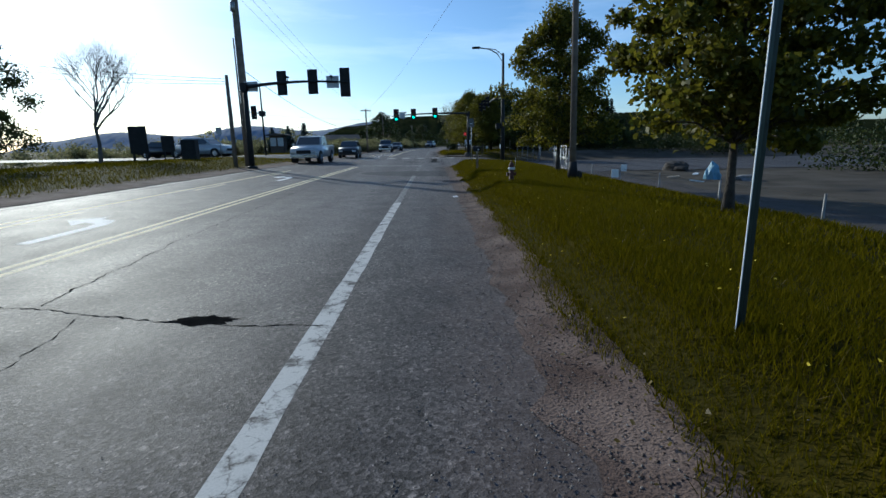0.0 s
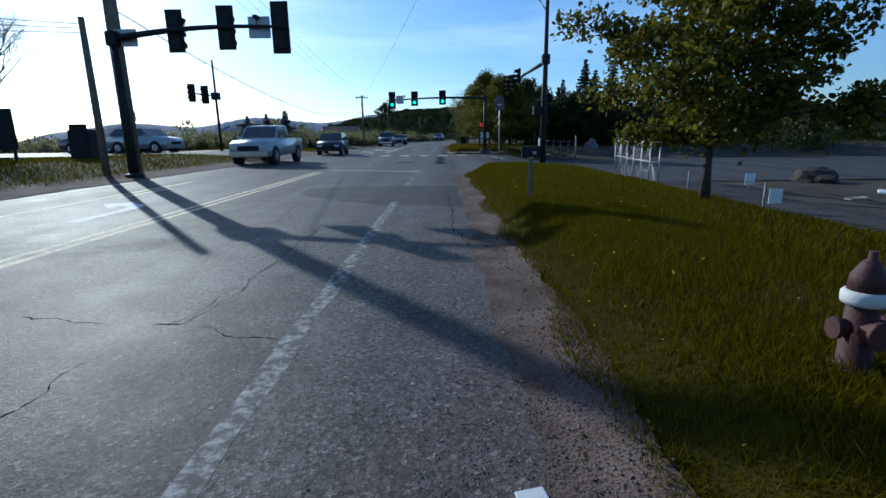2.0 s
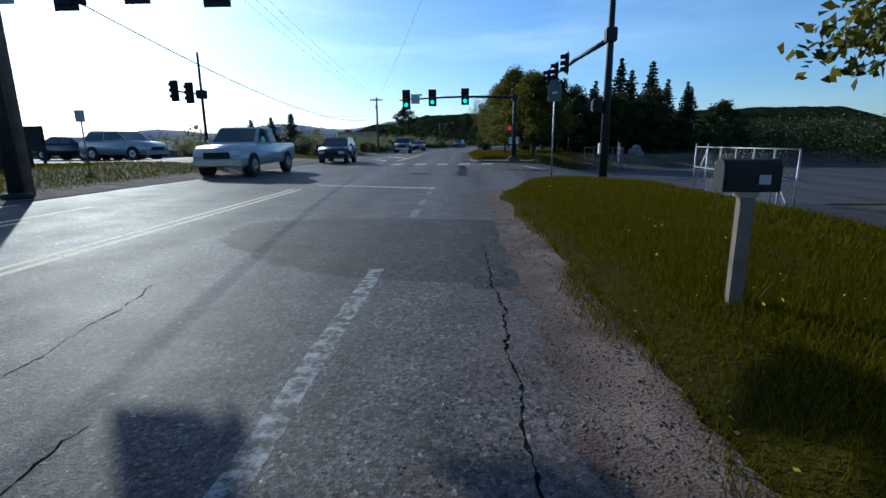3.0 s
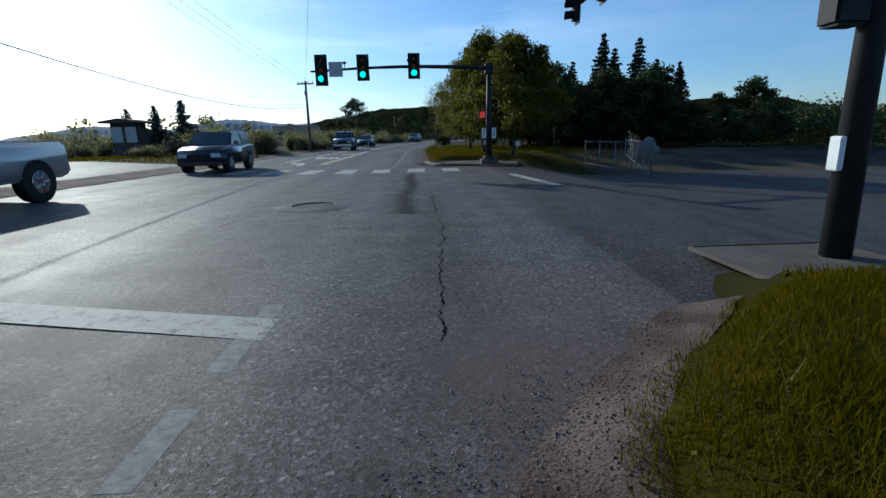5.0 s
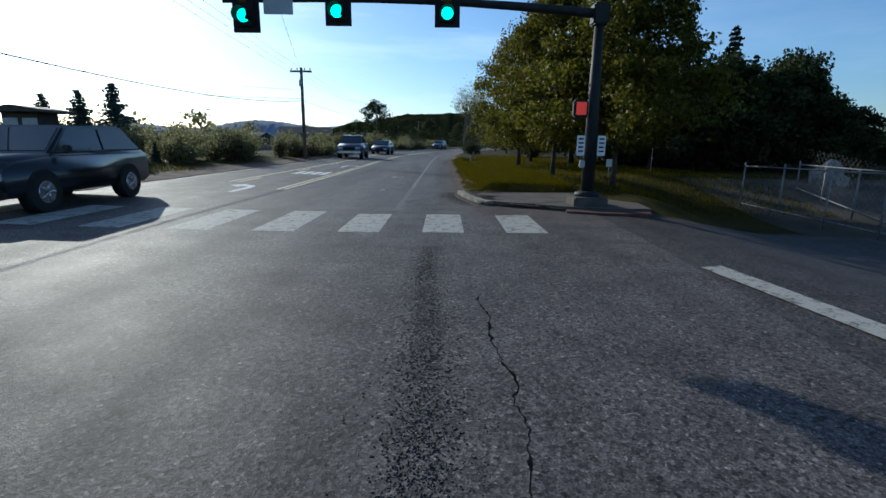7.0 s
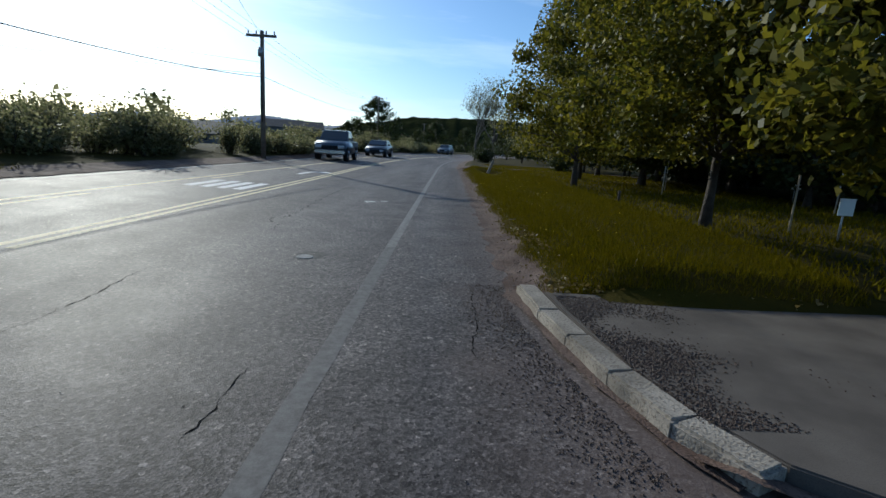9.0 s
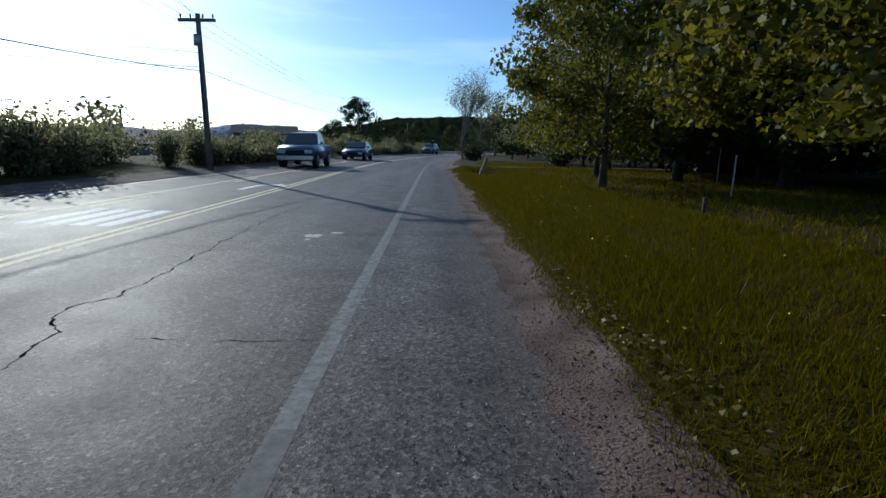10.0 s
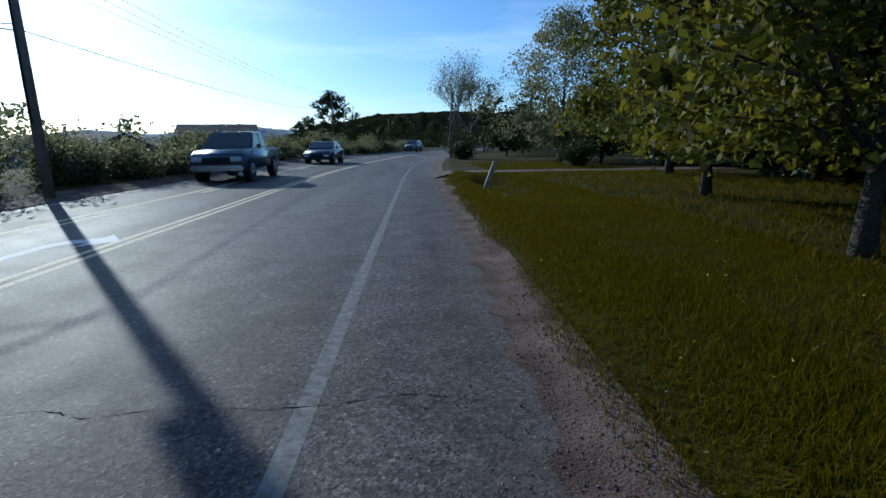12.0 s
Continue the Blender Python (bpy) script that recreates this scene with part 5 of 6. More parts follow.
def chain_panel(name, x0, y0, x1, y1, h, label, posts=3, rails=(0.0, 0.55, 1.0), brace=True, mesh=True, metal=None):
    """A gate of pipes with thin diagonal wires between them."""
    metal = metal or GALV
    za, zb = G(x0, y0), G(x1, y1)
    z0 = min(za, zb) + 0.05
    t = thing(name, 0, 0, 0, label, "fence")
    for i in range(posts + 1):
        f = i / posts
        x, y = x0 + (x1 - x0) * f, y0 + (y1 - y0) * f
        zg = G(x, y)
        bm = bmesh.new()
        tube(bm, [(x, y, zg - 0.2), (x, y, z0 + h + (0.12 if i in (0, 1) else 0))], 0.024, 8)
        part("post", bm, metal, t)
    for f in rails:
        bm = bmesh.new()
        tube(bm, [(x0, y0, za + 0.08 + (z0 + h - za - 0.08) * f), (x1, y1, zb + 0.08 + (z0 + h - zb - 0.08) * f)], 0.018, 8)
        part("rail", bm, metal, t)
    if brace:
        bm = bmesh.new()
        tube(bm, [(x0, y0, za + 0.1), (x0 + (x1 - x0) / posts, y0 + (y1 - y0) / posts, za + h)], 0.02, 6)
        part("brace", bm, metal, t)
    if mesh:
        bm = bmesh.new()
        n = int(math.hypot(x1 - x0, y1 - y0) / 0.22)
        for i in range(n):
            for s in (0, 1):
                fa, fb = i / n, min(1, (i + h / 0.22) / n)
                if s:
                    fa, fb = fb, fa
                hb = h * abs(fb - fa) * n / (h / 0.22)
                p = (x0 + (x1 - x0) * fa, y0 + (y1 - y0) * fa, za + (zb - za) * fa + 0.08)
                q = (x0 + (x1 - x0) * fb, y0 + (y1 - y0) * fb, za + (zb - za) * fb + hb)
                if s:
                    p, q = (p[0], p[1], p[2] + 0.0), (q[0], q[1], q[2])
                tube(bm, [p, q], 0.0018, 3, False)
        part("wire_mesh", bm, metal, t)
    return t


chain_panel("wire_gate", 9.3, 34.6, 8.5, 27.9, 1.6, "pale pipe and wire gate beside the lot", 6)
chain_panel("wire_fence", 9.9, 53.2, 11.1, 48.2, 1.4, "dull chain-link enclosure before the dark wood", 4, (0.0, 1.0), False, True, DULL_GALV)
chain_panel("wire_fence", 12.8, 55.0, 11.1, 48.2, 1.4, "dull chain-link enclosure side panel", 4, (0.0, 1.0), False, True, DULL_GALV)
for i in range(11):
    x, y = 7.55, -4 + 3.1 * i
    t = thing("fence_post", x, y, G(x, y), "thin grey steel fence post along the lot", "fence post", "lot fence posts")
    bm = bmesh.new()
    tube(bm, [(0, 0, -0.2), (0, 0, 0.75)], 0.022, 7)
    part("post", bm, DULL_GALV, t)
for k in (0.3, 0.7):
    cable((7.55, -4, G(7.55, -4) + k), (7.55, 27.0, G(7.55, 27) + k), 0.0, 0.006, "thin fence wire along the lot")
for x, y, s, zc in ((9.4, 23.2, 0.34, 0.42), (11.6, 27.8, 0.34, 0.42), (6.9, 56.2, 0.24, 0.55), (11.6, 64.0, 0.3, 0.6)):
    post_sign("notice_board", x, y, zc + s / 2, s, s * 1.1, "small white notice board on a stake", False, 0.015, WHITE_SHEET)
for x, y, h in ((8.75, 66.7, 1.1), (7.3, 63.6, 0.9), (6.4, 56.6, 0.95), (10.2, 60.5, 1.3)):
    t = thing("marker_stake", x, y, G(x, y), "thin pale stake standing in the grass", "stake", "marker stakes")
    bm = bmesh.new()
    tube(bm, [(0, 0, -0.1), (0, 0, h)], 0.018, 6)
    part("stake", bm, POST_WOOD, t)
t = thing("sapling_guard", 4.8, 60.2, G(4.8, 60.2), "short dark stub post in the grass", "post")
bm = bmesh.new()
tube(bm, [(0, 0, -0.1), (0, 0, 0.28)], 0.03, 8)
part("post", bm, BARK, t)
# rubbish on the lot: a blue sheeted heap, a grey heap and pale scraps
def heap(name, x, y, w, h, mat, label, category, seed):
    bm = bmesh.new()
    bmesh.ops.create_icosphere(bm, subdivisions=3, radius=1.0)
    for v in bm.verts:
        q = v.co.copy()
        k = 1 + 0.35 * noise.noise(q * 1.7 + Vector((seed, 0, 0))) + 0.14 * noise.noise(q * 5 + Vector((0, seed, 0)))
        v.co = Vector((q.x * w * k, q.y * w * 0.8 * k, max(-0.1, q.z) * h * k))
    ob = part(name, bm, mat, None)
    ob.matrix_world = pose(x, y, G(x, y), 0, 0, 40 * seed)
    return tagged(ob, label, category)


TARP = material("blue_tarp", (0.10, 0.22, 0.32), (0.17, 0.32, 0.42), 5, 0.5, 0.4, fine=14)
SCRAP = material("grey_scrap", (0.10, 0.10, 0.10), (0.22, 0.21, 0.20), 6, 0.9, 0.6, fine=20)
heap("tarp_heap", 14.2, 23.4, 0.42, 0.72, TARP, "crumpled pale blue sheeted heap on the lot", "heap", 1)
heap("rubble_heap", 15.3, 22.6, 0.6, 0.28, SCRAP, "low grey rubble heap beside the blue heap", "heap", 2)
heap("brush_heap", 16.0, 30.5, 0.9, 0.55, BARK, "dark brush heap near the notice boards", "heap", 3)
heap("boulder", 14.6, 56.0, 0.55, 0.75, SCRAP, "grey boulder beside the chain-link enclosure", "boulder", 4)
for k, (x, y) in enumerate(((13.2, 25.2), (15.0, 26.4), (16.6, 24.0), (12.6, 21.8))):
    bm = bmesh.new()
    box(bm, -0.3, 0.3, -0.12, 0.12, 0.0, 0.06, 0.02)
    ob = part("scrap_board", bm, WHITE_SHEET if k % 2 else POST_WOOD, None)
    ob.matrix_world = pose(x, y, G(x, y), 4, -5, 50 * k)
    tagged(ob, "pale scrap board lying on the lot", "board", "scraps on the lot")
# leaning post at the ditch
t = thing("leaning_post", 3.05, 78.4, G(3.05, 78.4), "weathered wooden post leaning beside the ditch", "post")
bm = bmesh.new()
prism(bm, [(-0.075, -0.075), (0.075, -0.075), (0.075, 0.075), (-0.075, 0.075)], "z", -0.3, 1.05, 0.01)
bmesh.ops.rotate(bm, verts=bm.verts[:], cent=(0, 0, 0), matrix=Matrix.Rotation(radians(20), 3, "Y"))
part("post", bm, POST_WOOD, t)
strip("driveway", frange(82.6, 85.6, 0.5), lambda y: right_edge(y) - 0.2, lambda y: 22 + 0.0 * y, lambda x, y: G(x, y) + 0.03, GRAVEL, 24, "gravel driveway crossing the verge", "driveway")
# ---- corner pavement and kerb ----
def slab(name, outline, z0, z1, label, mat=None, lip=0.02):
    bm = bmesh.new()
    prism(bm, outline, "z", z0, z1)
    top = [e for e in bm.edges if all(abs(v.co.z - z1) < 1e-5 for v in e.verts)]
    bmesh.ops.bevel(bm, geom=top, offset=lip, segments=2, affect="EDGES")
    ob = part(name, bm, mat or CONCRETE, None)
    return tagged(ob, label, "pavement", kind="structure")


slab("pavement", [(1.665, 52.95), (5.1, 53.0), (5.2, 51.3), (3.08, 50.08), (2.6, 50.25), (2.26, 50.49), (2.065, 50.87), (1.92, 51.36), (1.80, 51.93), (1.715, 52.45)], -0.1, 0.10, "worn concrete corner pavement slab", None, 0.01)
slab("pavement_side", [(3.09, 50.062), (5.21, 51.282), (5.75, 50.4), (5.6, 49.3), (4.5, 49.4), (3.75, 49.62)], -0.6, 0.097, "worn concrete pavement along the side street", None, 0.01)
BRICK_RED = material("red_warning_pad", (0.085, 0.040, 0.032), (0.13, 0.062, 0.050), 4, 0.9, 0.5, fine=50, c3=(0.07, 0.05, 0.045), spec=0.2)
slab("warning_pad", [(3.80, 49.58), (4.5, 49.37), (5.55, 49.27), (5.45, 48.85), (4.4, 48.95), (3.72, 49.2)], -0.1, 0.045, "dark red worn warning pad at the crossing", BRICK_RED, 0.01)
rk = random.Random(9)
kerb = [(1.44, 53.15), (1.52, 52.42), (1.61, 51.87), (1.73, 51.3), (1.88, 50.79), (2.08, 50.4)]
for (xa, ya), (xb, yb) in zip(kerb, kerb[1:]):
    d = Vector((xb - xa, yb - ya))
    n = Vector((d.y, -d.x)).normalized() * -0.19
    h = 0.104 + rk.uniform(-0.004, 0.005)
    d2 = d.normalized() * 0.003
    edge = []
    for k in range(6):
        f = k / 5
        w = rk.uniform(-0.007, 0.007)
        edge.append((xa + d2.x + (d.x - 2 * d2.x) * f - w * n.x / 0.19, ya + d2.y + (d.y - 2 * d2.y) * f - w * n.y / 0.19))
    slab("kerb_stone", edge + [(xb - d2.x + n.x, yb - d2.y + n.y), (xa + d2.x + n.x, ya + d2.y + n.y)], -0.1, h, "chipped pale concrete kerb stone", KERB_STONE, 0.018)


def dirt_bank(pts, w, h, seed):
    """Crumbled dirt sloping up against a slab's edge."""
    verts, faces, row = [], [], 0
    for (xa, ya), (xb, yb) in zip(pts, pts[1:]):
        d = Vector((xb - xa, yb - ya))
        n = Vector((d.y, -d.x)).normalized()
        k = max(2, int(d.length / 0.05))
        for i in range(k):
            x, y = xa + d.x * i / k, ya + d.y * i / k
            a = 0.75 + 0.7 * noise.noise((x * 4, y * 4, seed))
            for f, g in ((-0.25, 1.0), (0.15, 0.85), (0.5, 0.4), (1.0, 0.0)):
                px, py = x + n.x * w * f * a, y + n.y * w * f * a
                verts.append((px, py, road_z(px, py) + 0.003 + h * g * a * (0.9 + 0.3 * noise.noise((px * 20, py * 20, 1)))))
            if row:
                for j in range(3):
                    b = 4 * row + j
                    faces.append((b - 4, b - 3, b + 1, b))
            row += 1
    return tagged(mesh_object("dirt_bank", verts, faces, GRAVEL, True), "brown dirt crumbled along the slab's broken edge", "dirt", kind="structure")


dirt_bank([(1.93, 50.62), (2.1, 50.44), (2.35, 50.34), (2.8, 50.12), (3.1, 49.98), (3.45, 49.78), (3.72, 49.5)], -0.36, 0.09, 2)
dirt_bank([(1.41, 53.1), (1.50, 52.4), (1.59, 51.86), (1.71, 51.28), (1.86, 50.76), (2.06, 50.38)], -0.22, 0.02, 5)


# ---- manholes ----
def ring_sheet(name, x, y, r0, r1, mat, label, z0=0.004, z1=0.004, n=40, squash=1.0, wob=0.0):
    verts, faces = [], []
    for i in range(n):
        a = 2 * math.pi * i / n
        k = 1 + wob * noise.noise((math.cos(a) * 2, math.sin(a) * 2, x))
        for r, z in ((r0, z0), (r1 * k, z1)):
            px, py = x + r * math.cos(a), y + r * math.sin(a) * squash
            verts.append((px, py, road_z(px, py) + z))
    for i in range(n):
        j = (i + 1) % n
        faces.append((2 * i, 2 * i + 1, 2 * j + 1, 2 * j))
    return tagged(mesh_object(name, verts, faces, mat, True), label, "manhole", kind="structure")


ring_sheet("manhole_collar", -0.95, 37.5, 0.44, 0.78, ASPHALT, "raised asphalt collar round the manhole", 0.03, 0.005, 48, 1.0, 0.10)
ring_sheet("manhole_gap", -0.95, 37.5, 0.405, 0.442, ASPHALT_PATCH, "dark gap round the manhole cover", 0.012, 0.03)
crack([(-0.95 + 0.79 * math.cos(a) + 0.03 * math.sin(5 * a), 37.5 + 0.79 * math.sin(a)) for a in np.linspace(0, 6.28, 22)], 0.026, 21)


def manhole_cover(x, y, r, mat, label):
    t = thing("manhole_cover", x, y, road_z(x, y) - 0.011, label, "manhole cover")
    bm = bmesh.new()
    bmesh.ops.create_cone(bm, cap_ends=True, segments=40, radius1=r, radius2=r, depth=0.04)
    bmesh.ops.bevel(bm, geom=[e for e in bm.edges if len(e.link_faces) == 2 and abs(e.verts[0].co.z - e.verts[1].co.z) < 1e-5], offset=0.006, segments=1, affect="EDGES")
    part("cover", bm, mat, t)
    for dx in (-0.55, 0.55):
        bm = bmesh.new()
        bmesh.ops.create_cone(bm, cap_ends=True, segments=10, radius1=r * 0.06, radius2=r * 0.06, depth=0.006, matrix=Matrix.Translation((dx * r, 0, 0.018)))
        part("pick_hole", bm, CRACK, t)


manhole_cover(-0.95, 37.5, 0.385, ASPHALT_SIDE, "round manhole cover sunk in the road")
blot("cover_patch", -0.86, 54.2, 0.19, 0.24, ASPHALT_PATCH, "dark broken asphalt round the valve cover", 14, 48, 0.0016)
manhole_cover(-0.9, 54.1, 0.10, material("valve_cover_metal", (0.22, 0.215, 0.20), (0.36, 0.35, 0.33), 20, 0.9, 0.3, 0.0, spec=0.15), "small worn round valve cover beside broken asphalt")

# litter
bm = bmesh.new()
box(bm, -0.06, 0.06, -0.08, 0.08, 0, 0.012, 0.004)
box(bm, -0.03, 0.035, -0.04, 0.03, 0.011, 0.02, 0.003)
lit_ob = part("litter", bm, WHITE_SHEET, None)
lit_ob.matrix_world = pose(1.4, 12.6, 0.008, 3, -2, 12)
tagged(lit_ob, "crushed white packet lying on the shoulder", "litter")
for x, y, a in ((1.95, 59.6, 30), (1.9, 18.3, 70), (2.0, 57.7, 15)):
    bm = bmesh.new()
    tube(bm, [(-0.10, 0, 0.012), (0.02, 0.01, 0.016), (0.11, -0.005, 0.012)], [0.006, 0.008, 0.004], 6)
    s = part("twig", bm, POST_WOOD, None)
    s.matrix_world = pose(x, y, max(0, G(x, y)) + 0.012, 0, 0, a)
    tagged(s, "short pale broken twig on the shoulder", "twig", "fallen twigs")


# ---- vehicles ----
def car_paint(name, c):
    m = material(name, c, tuple(v * 1.1 for v in c), 3, 0.28, 0.0, 0.25)
    m.node_tree.nodes["Principled BSDF"].inputs["Coat Weight"].default_value = 0.5
    return m


def wheel(parent, x, y, r, w):
    bm = bmesh.new()
    tube(bm, [(x - w / 2, y, r), (x - w / 2 + 0.02, y, r), (x + w / 2 - 0.02, y, r), (x + w / 2, y, r)], [r * 0.9, r, r, r * 0.9], 20)
    wh = part("wheel", bm, RUBBER, parent, "black tyre")
    bm = bmesh.new()
    s = 1 if x > 0 else -1
    tube(bm, [(x + s * (w / 2 - 0.01), y, r), (x + s * (w / 2 + 0.012), y, r)], [r * 0.64, r * 0.6], 16)
    part("rim", bm, CHROME, wh)
    for k in range(5):
        bm = bmesh.new()
        a = 2 * math.pi * k / 5
        tube(bm, [(x + s * (w / 2 + 0.016), y, r), (x + s * (w / 2 + 0.016), y + r * 0.55 * math.cos(a), r + r * 0.55 * math.sin(a))], [0.035, 0.025], 5)
        part("spoke", bm, CHROME, wh)


def vehicle(name, x, y, rz, paint, label, kind="sedan", s=1.0):
    """Nose towards -y in its own space. Lower body, cabin, glass, wheels, lights."""
    t = thing(name, x, y, road_z(x, y) + 0.004, label, "car", "vehicles on the road", rz)
    if kind == "pickup":
        L, W, wr = 5.6, 2.0, 0.40
        low = [(-2.8, 0.42), (-2.72, 0.95), (-2.5, 1.12), (-1.35, 1.22), (2.75, 1.25), (2.8, 0.55), (2.6, 0.45), (-2.6, 0.36)]
        roof = [(-1.45, 1.18), (-0.75, 1.85), (0.55, 1.90), (0.80, 1.22)]
        ax = (-1.85, 1.75)
    elif kind == "suv":
        L, W, wr = 4.7, 1.9, 0.36
        low = [(-2.35, 0.40), (-2.32, 0.80), (-2.1, 1.0), (-1.1, 1.10), (2.25, 1.12), (2.35, 0.9), (2.33, 0.45), (2.2, 0.32), (-2.2, 0.30)]
        roof = [(-1.2, 1.06), (-0.45, 1.66), (1.55, 1.70), (2.2, 1.10)]
        ax = (-1.45, 1.4)
    else:
        L, W, wr = 4.7, 1.82, 0.33
        low = [(-2.35, 0.35), (-2.33, 0.62), (-2.1, 0.78), (-1.0, 0.94), (1.6, 0.98), (2.25, 0.92), (2.35, 0.70), (2.32, 0.36), (2.2, 0.27), (-2.2, 0.26)]
        roof = [(-1.15, 0.92), (-0.35, 1.40), (0.85, 1.44), (1.75, 0.95)]
        ax = (-1.42, 1.42)
    bm = bmesh.new()
    prism(bm, low, "x", -W / 2, W / 2)
    for v in bm.verts:                       # tumblehome and a narrower nose
        f = 1 - 0.07 * max(0, -v.co.y / (L / 2)) ** 2 - 0.03 * max(0, v.co.z - 0.7)
        v.co.x *= f
    bmesh.ops.bevel(bm, geom=bm.edges[:], offset=0.07, segments=3, affect="EDGES")
    for f in bm.faces:
        f.smooth = True
    part("body", bm, paint, t)
    bm = bmesh.new()
    prism(bm, roof, "x", -W / 2 + 0.07, W / 2 - 0.07)
    zr = max(p[1] for p in roof)
    zb = roof[0][1]
    for v in bm.verts:
        v.co.x *= 1 - 0.16 * (v.co.z - zb) / (zr - zb)
    bmesh.ops.bevel(bm, geom=bm.edges[:], offset=0.05, segments=2, affect="EDGES")
    part("cabin", bm, paint, t)
    inn = lambda z: (W / 2 - 0.07) * (1 - 0.16 * (z - zb) / (zr - zb))
    (y0, z0), (y1, z1), (y2, z2), (y3, z3) = roof

    def pane(nm, pts):
        bm = bmesh.new()
        bm.faces.new([bm.verts.new(p) for p in pts])
        bmesh.ops.recalc_face_normals(bm, faces=bm.faces[:])
        bmesh.ops.solidify(bm, geom=bm.faces[:], thickness=0.012)
        part(nm, bm, GLASS, t)

    def along(f, ya, za, yb, zb2, off):
        return ya + (yb - ya) * f, za + (zb2 - za) * f, off
    ya, za = y0 + (y1 - y0) * 0.14, z0 + (z1 - z0) * 0.14
    yb, zb3 = y0 + (y1 - y0) * 0.90, z0 + (z1 - z0) * 0.90
    nrm = Vector((0, -(z1 - z0), (y1 - y0))).normalized() * 0.012
    pane("windscreen", [(-inn(za) + 0.09, ya + nrm.y, za + nrm.z), (inn(za) - 0.09, ya + nrm.y, za + nrm.z), (inn(zb3) - 0.08, yb + nrm.y, zb3 + nrm.z), (-inn(zb3) + 0.08, yb + nrm.y, zb3 + nrm.z)])
    nrm = Vector((0, (z2 - z3), (y3 - y2))).normalized() * 0.012
    ya, za = y3 + (y2 - y3) * 0.16, z3 + (z2 - z3) * 0.16
    yb, zb3 = y3 + (y2 - y3) * 0.9, z3 + (z2 - z3) * 0.9
    pane("rear_window", [(-inn(za) + 0.1, ya + nrm.y, za + nrm.z), (inn(za) - 0.1, ya + nrm.y, za + nrm.z), (inn(zb3) - 0.1, yb + nrm.y, zb3 + nrm.z), (-inn(zb3) + 0.1, yb + nrm.y, zb3 + nrm.z)])
    zl, zh = z0 + 0.09 * (zr - z0) + 0.03, zr - 0.10
    fl, fh = (zl - z0) / (z1 - z0), (zh - z0) / (z1 - z0)
    mid = (y1 + y2) / 2
    for sx in (-1, 1):
        fy, ry = y0 + (y1 - y0) * fl + 0.12, y3 + (y2 - y3) * min(1, (zl - z3) / (z2 - z3)) - 0.12
        fyh, ryh = y0 + (y1 - y0) * fh + 0.12, y3 + (y2 - y3) * min(1, (zh - z3) / (z2 - z3)) - 0.12
        for a, b, c, d in ((fy, mid - 0.04, mid - 0.04, fyh), (mid + 0.04, ry, ryh, mid + 0.04)):
            pane("side_window", [(sx * (inn(zl) + 0.010), a, zl), (sx * (inn(zl) + 0.010), b, zl), (sx * (inn(zh) + 0.010), c, zh), (sx * (inn(zh) + 0.010), d, zh)])
    for sx in (-1, 1):
        for yy in ax:
            wheel(t, sx * (W / 2 - 0.10), yy, wr, 0.22)
            bm = bmesh.new()
            tube(bm, [(sx * (W / 2 - 0.26), yy, wr + 0.02), (sx * (W / 2 + 0.004), yy, wr + 0.02)], wr + 0.06, 20)
            part("wheel_arch", bm, BLACK_PLASTIC, t)
        zl2 = low[1][1] - 0.04
        bm = bmesh.new()
        box(bm, sx * (W / 2 - 0.33) - 0.20, sx * (W / 2 - 0.33) + 0.20, -L / 2 - 0.012, -L / 2 + 0.16, zl2 - 0.16, zl2 + 0.02, 0.03)
        part("headlight", bm, HEADLIGHT, t, "clear headlight")
        bm = bmesh.new()
        box(bm, sx * (W / 2 - 0.2) - 0.12, sx * (W / 2 - 0.2) + 0.12, L / 2 - 0.1, L / 2 + 0.01, zl2 - 0.12, zl2 + 0.08, 0.02)
        part("tail_light", bm, LENS["red"][0], t)
        bm = bmesh.new()
        box(bm, sx * (W / 2 + 0.10) - 0.09, sx * (W / 2 + 0.10) + 0.09, roof[0][0] + 0.28, roof[0][0] + 0.38, roof[0][1] + 0.05, roof[0][1] + 0.20, 0.03)
        part("mirror", bm, paint, t)
    bm = bmesh.new()
    box(bm, -0.5, 0.5, -L / 2 - 0.016, -L / 2 + 0.1, low[1][1] - 0.28, low[1][1] - 0.05, 0.03)
    part("grille", bm, BLACK_PLASTIC, t)
    bm = bmesh.new()
    box(bm, -W / 2 + 0.08, W / 2 - 0.08, -L / 2 - 0.05, -L / 2 + 0.1, 0.30 if kind != "pickup" else 0.42, 0.46 if kind != "pickup" else 0.62, 0.04)
    part("bumper", bm, CHROME if kind == "pickup" else paint, t)
    if kind == "pickup":
        bm = bmesh.new()
        box(bm, -W / 2 + 0.16, W / 2 - 0.16, 0.95, 2.66, 1.255, 1.262)
        part("bed", bm, BLACK_PLASTIC, t, "dark open load bed")
    t.scale = (s, s, s)
    return t


HEADLIGHT = glass_material("headlight_glass", (0.55, 0.56, 0.58))
DARK_PAINT = car_paint("dark_car_paint", (0.018, 0.020, 0.024))
GREY_PAINT = car_paint("grey_car_paint", (0.14, 0.15, 0.16))
BLUE_PAINT = car_paint("blue_grey_paint", (0.05, 0.07, 0.09))
PALE_PAINT = car_paint("silver_car_paint", (0.42, 0.43, 0.44))
vehicle("pickup_truck", -8.0, 36.8, 0, PALE_PAINT, "silver pickup truck in the oncoming lane by the junction", "pickup", 1.0)
vehicle("suv", -7.4, 49.2, 3, DARK_PAINT, "dark crossover in the oncoming lane past the crossing", "suv", 0.96)
vehicle("pickup_truck", -7.1, 83.0, 3, BLUE_PAINT, "dark blue pickup truck in the oncoming lane", "pickup", 1.05)
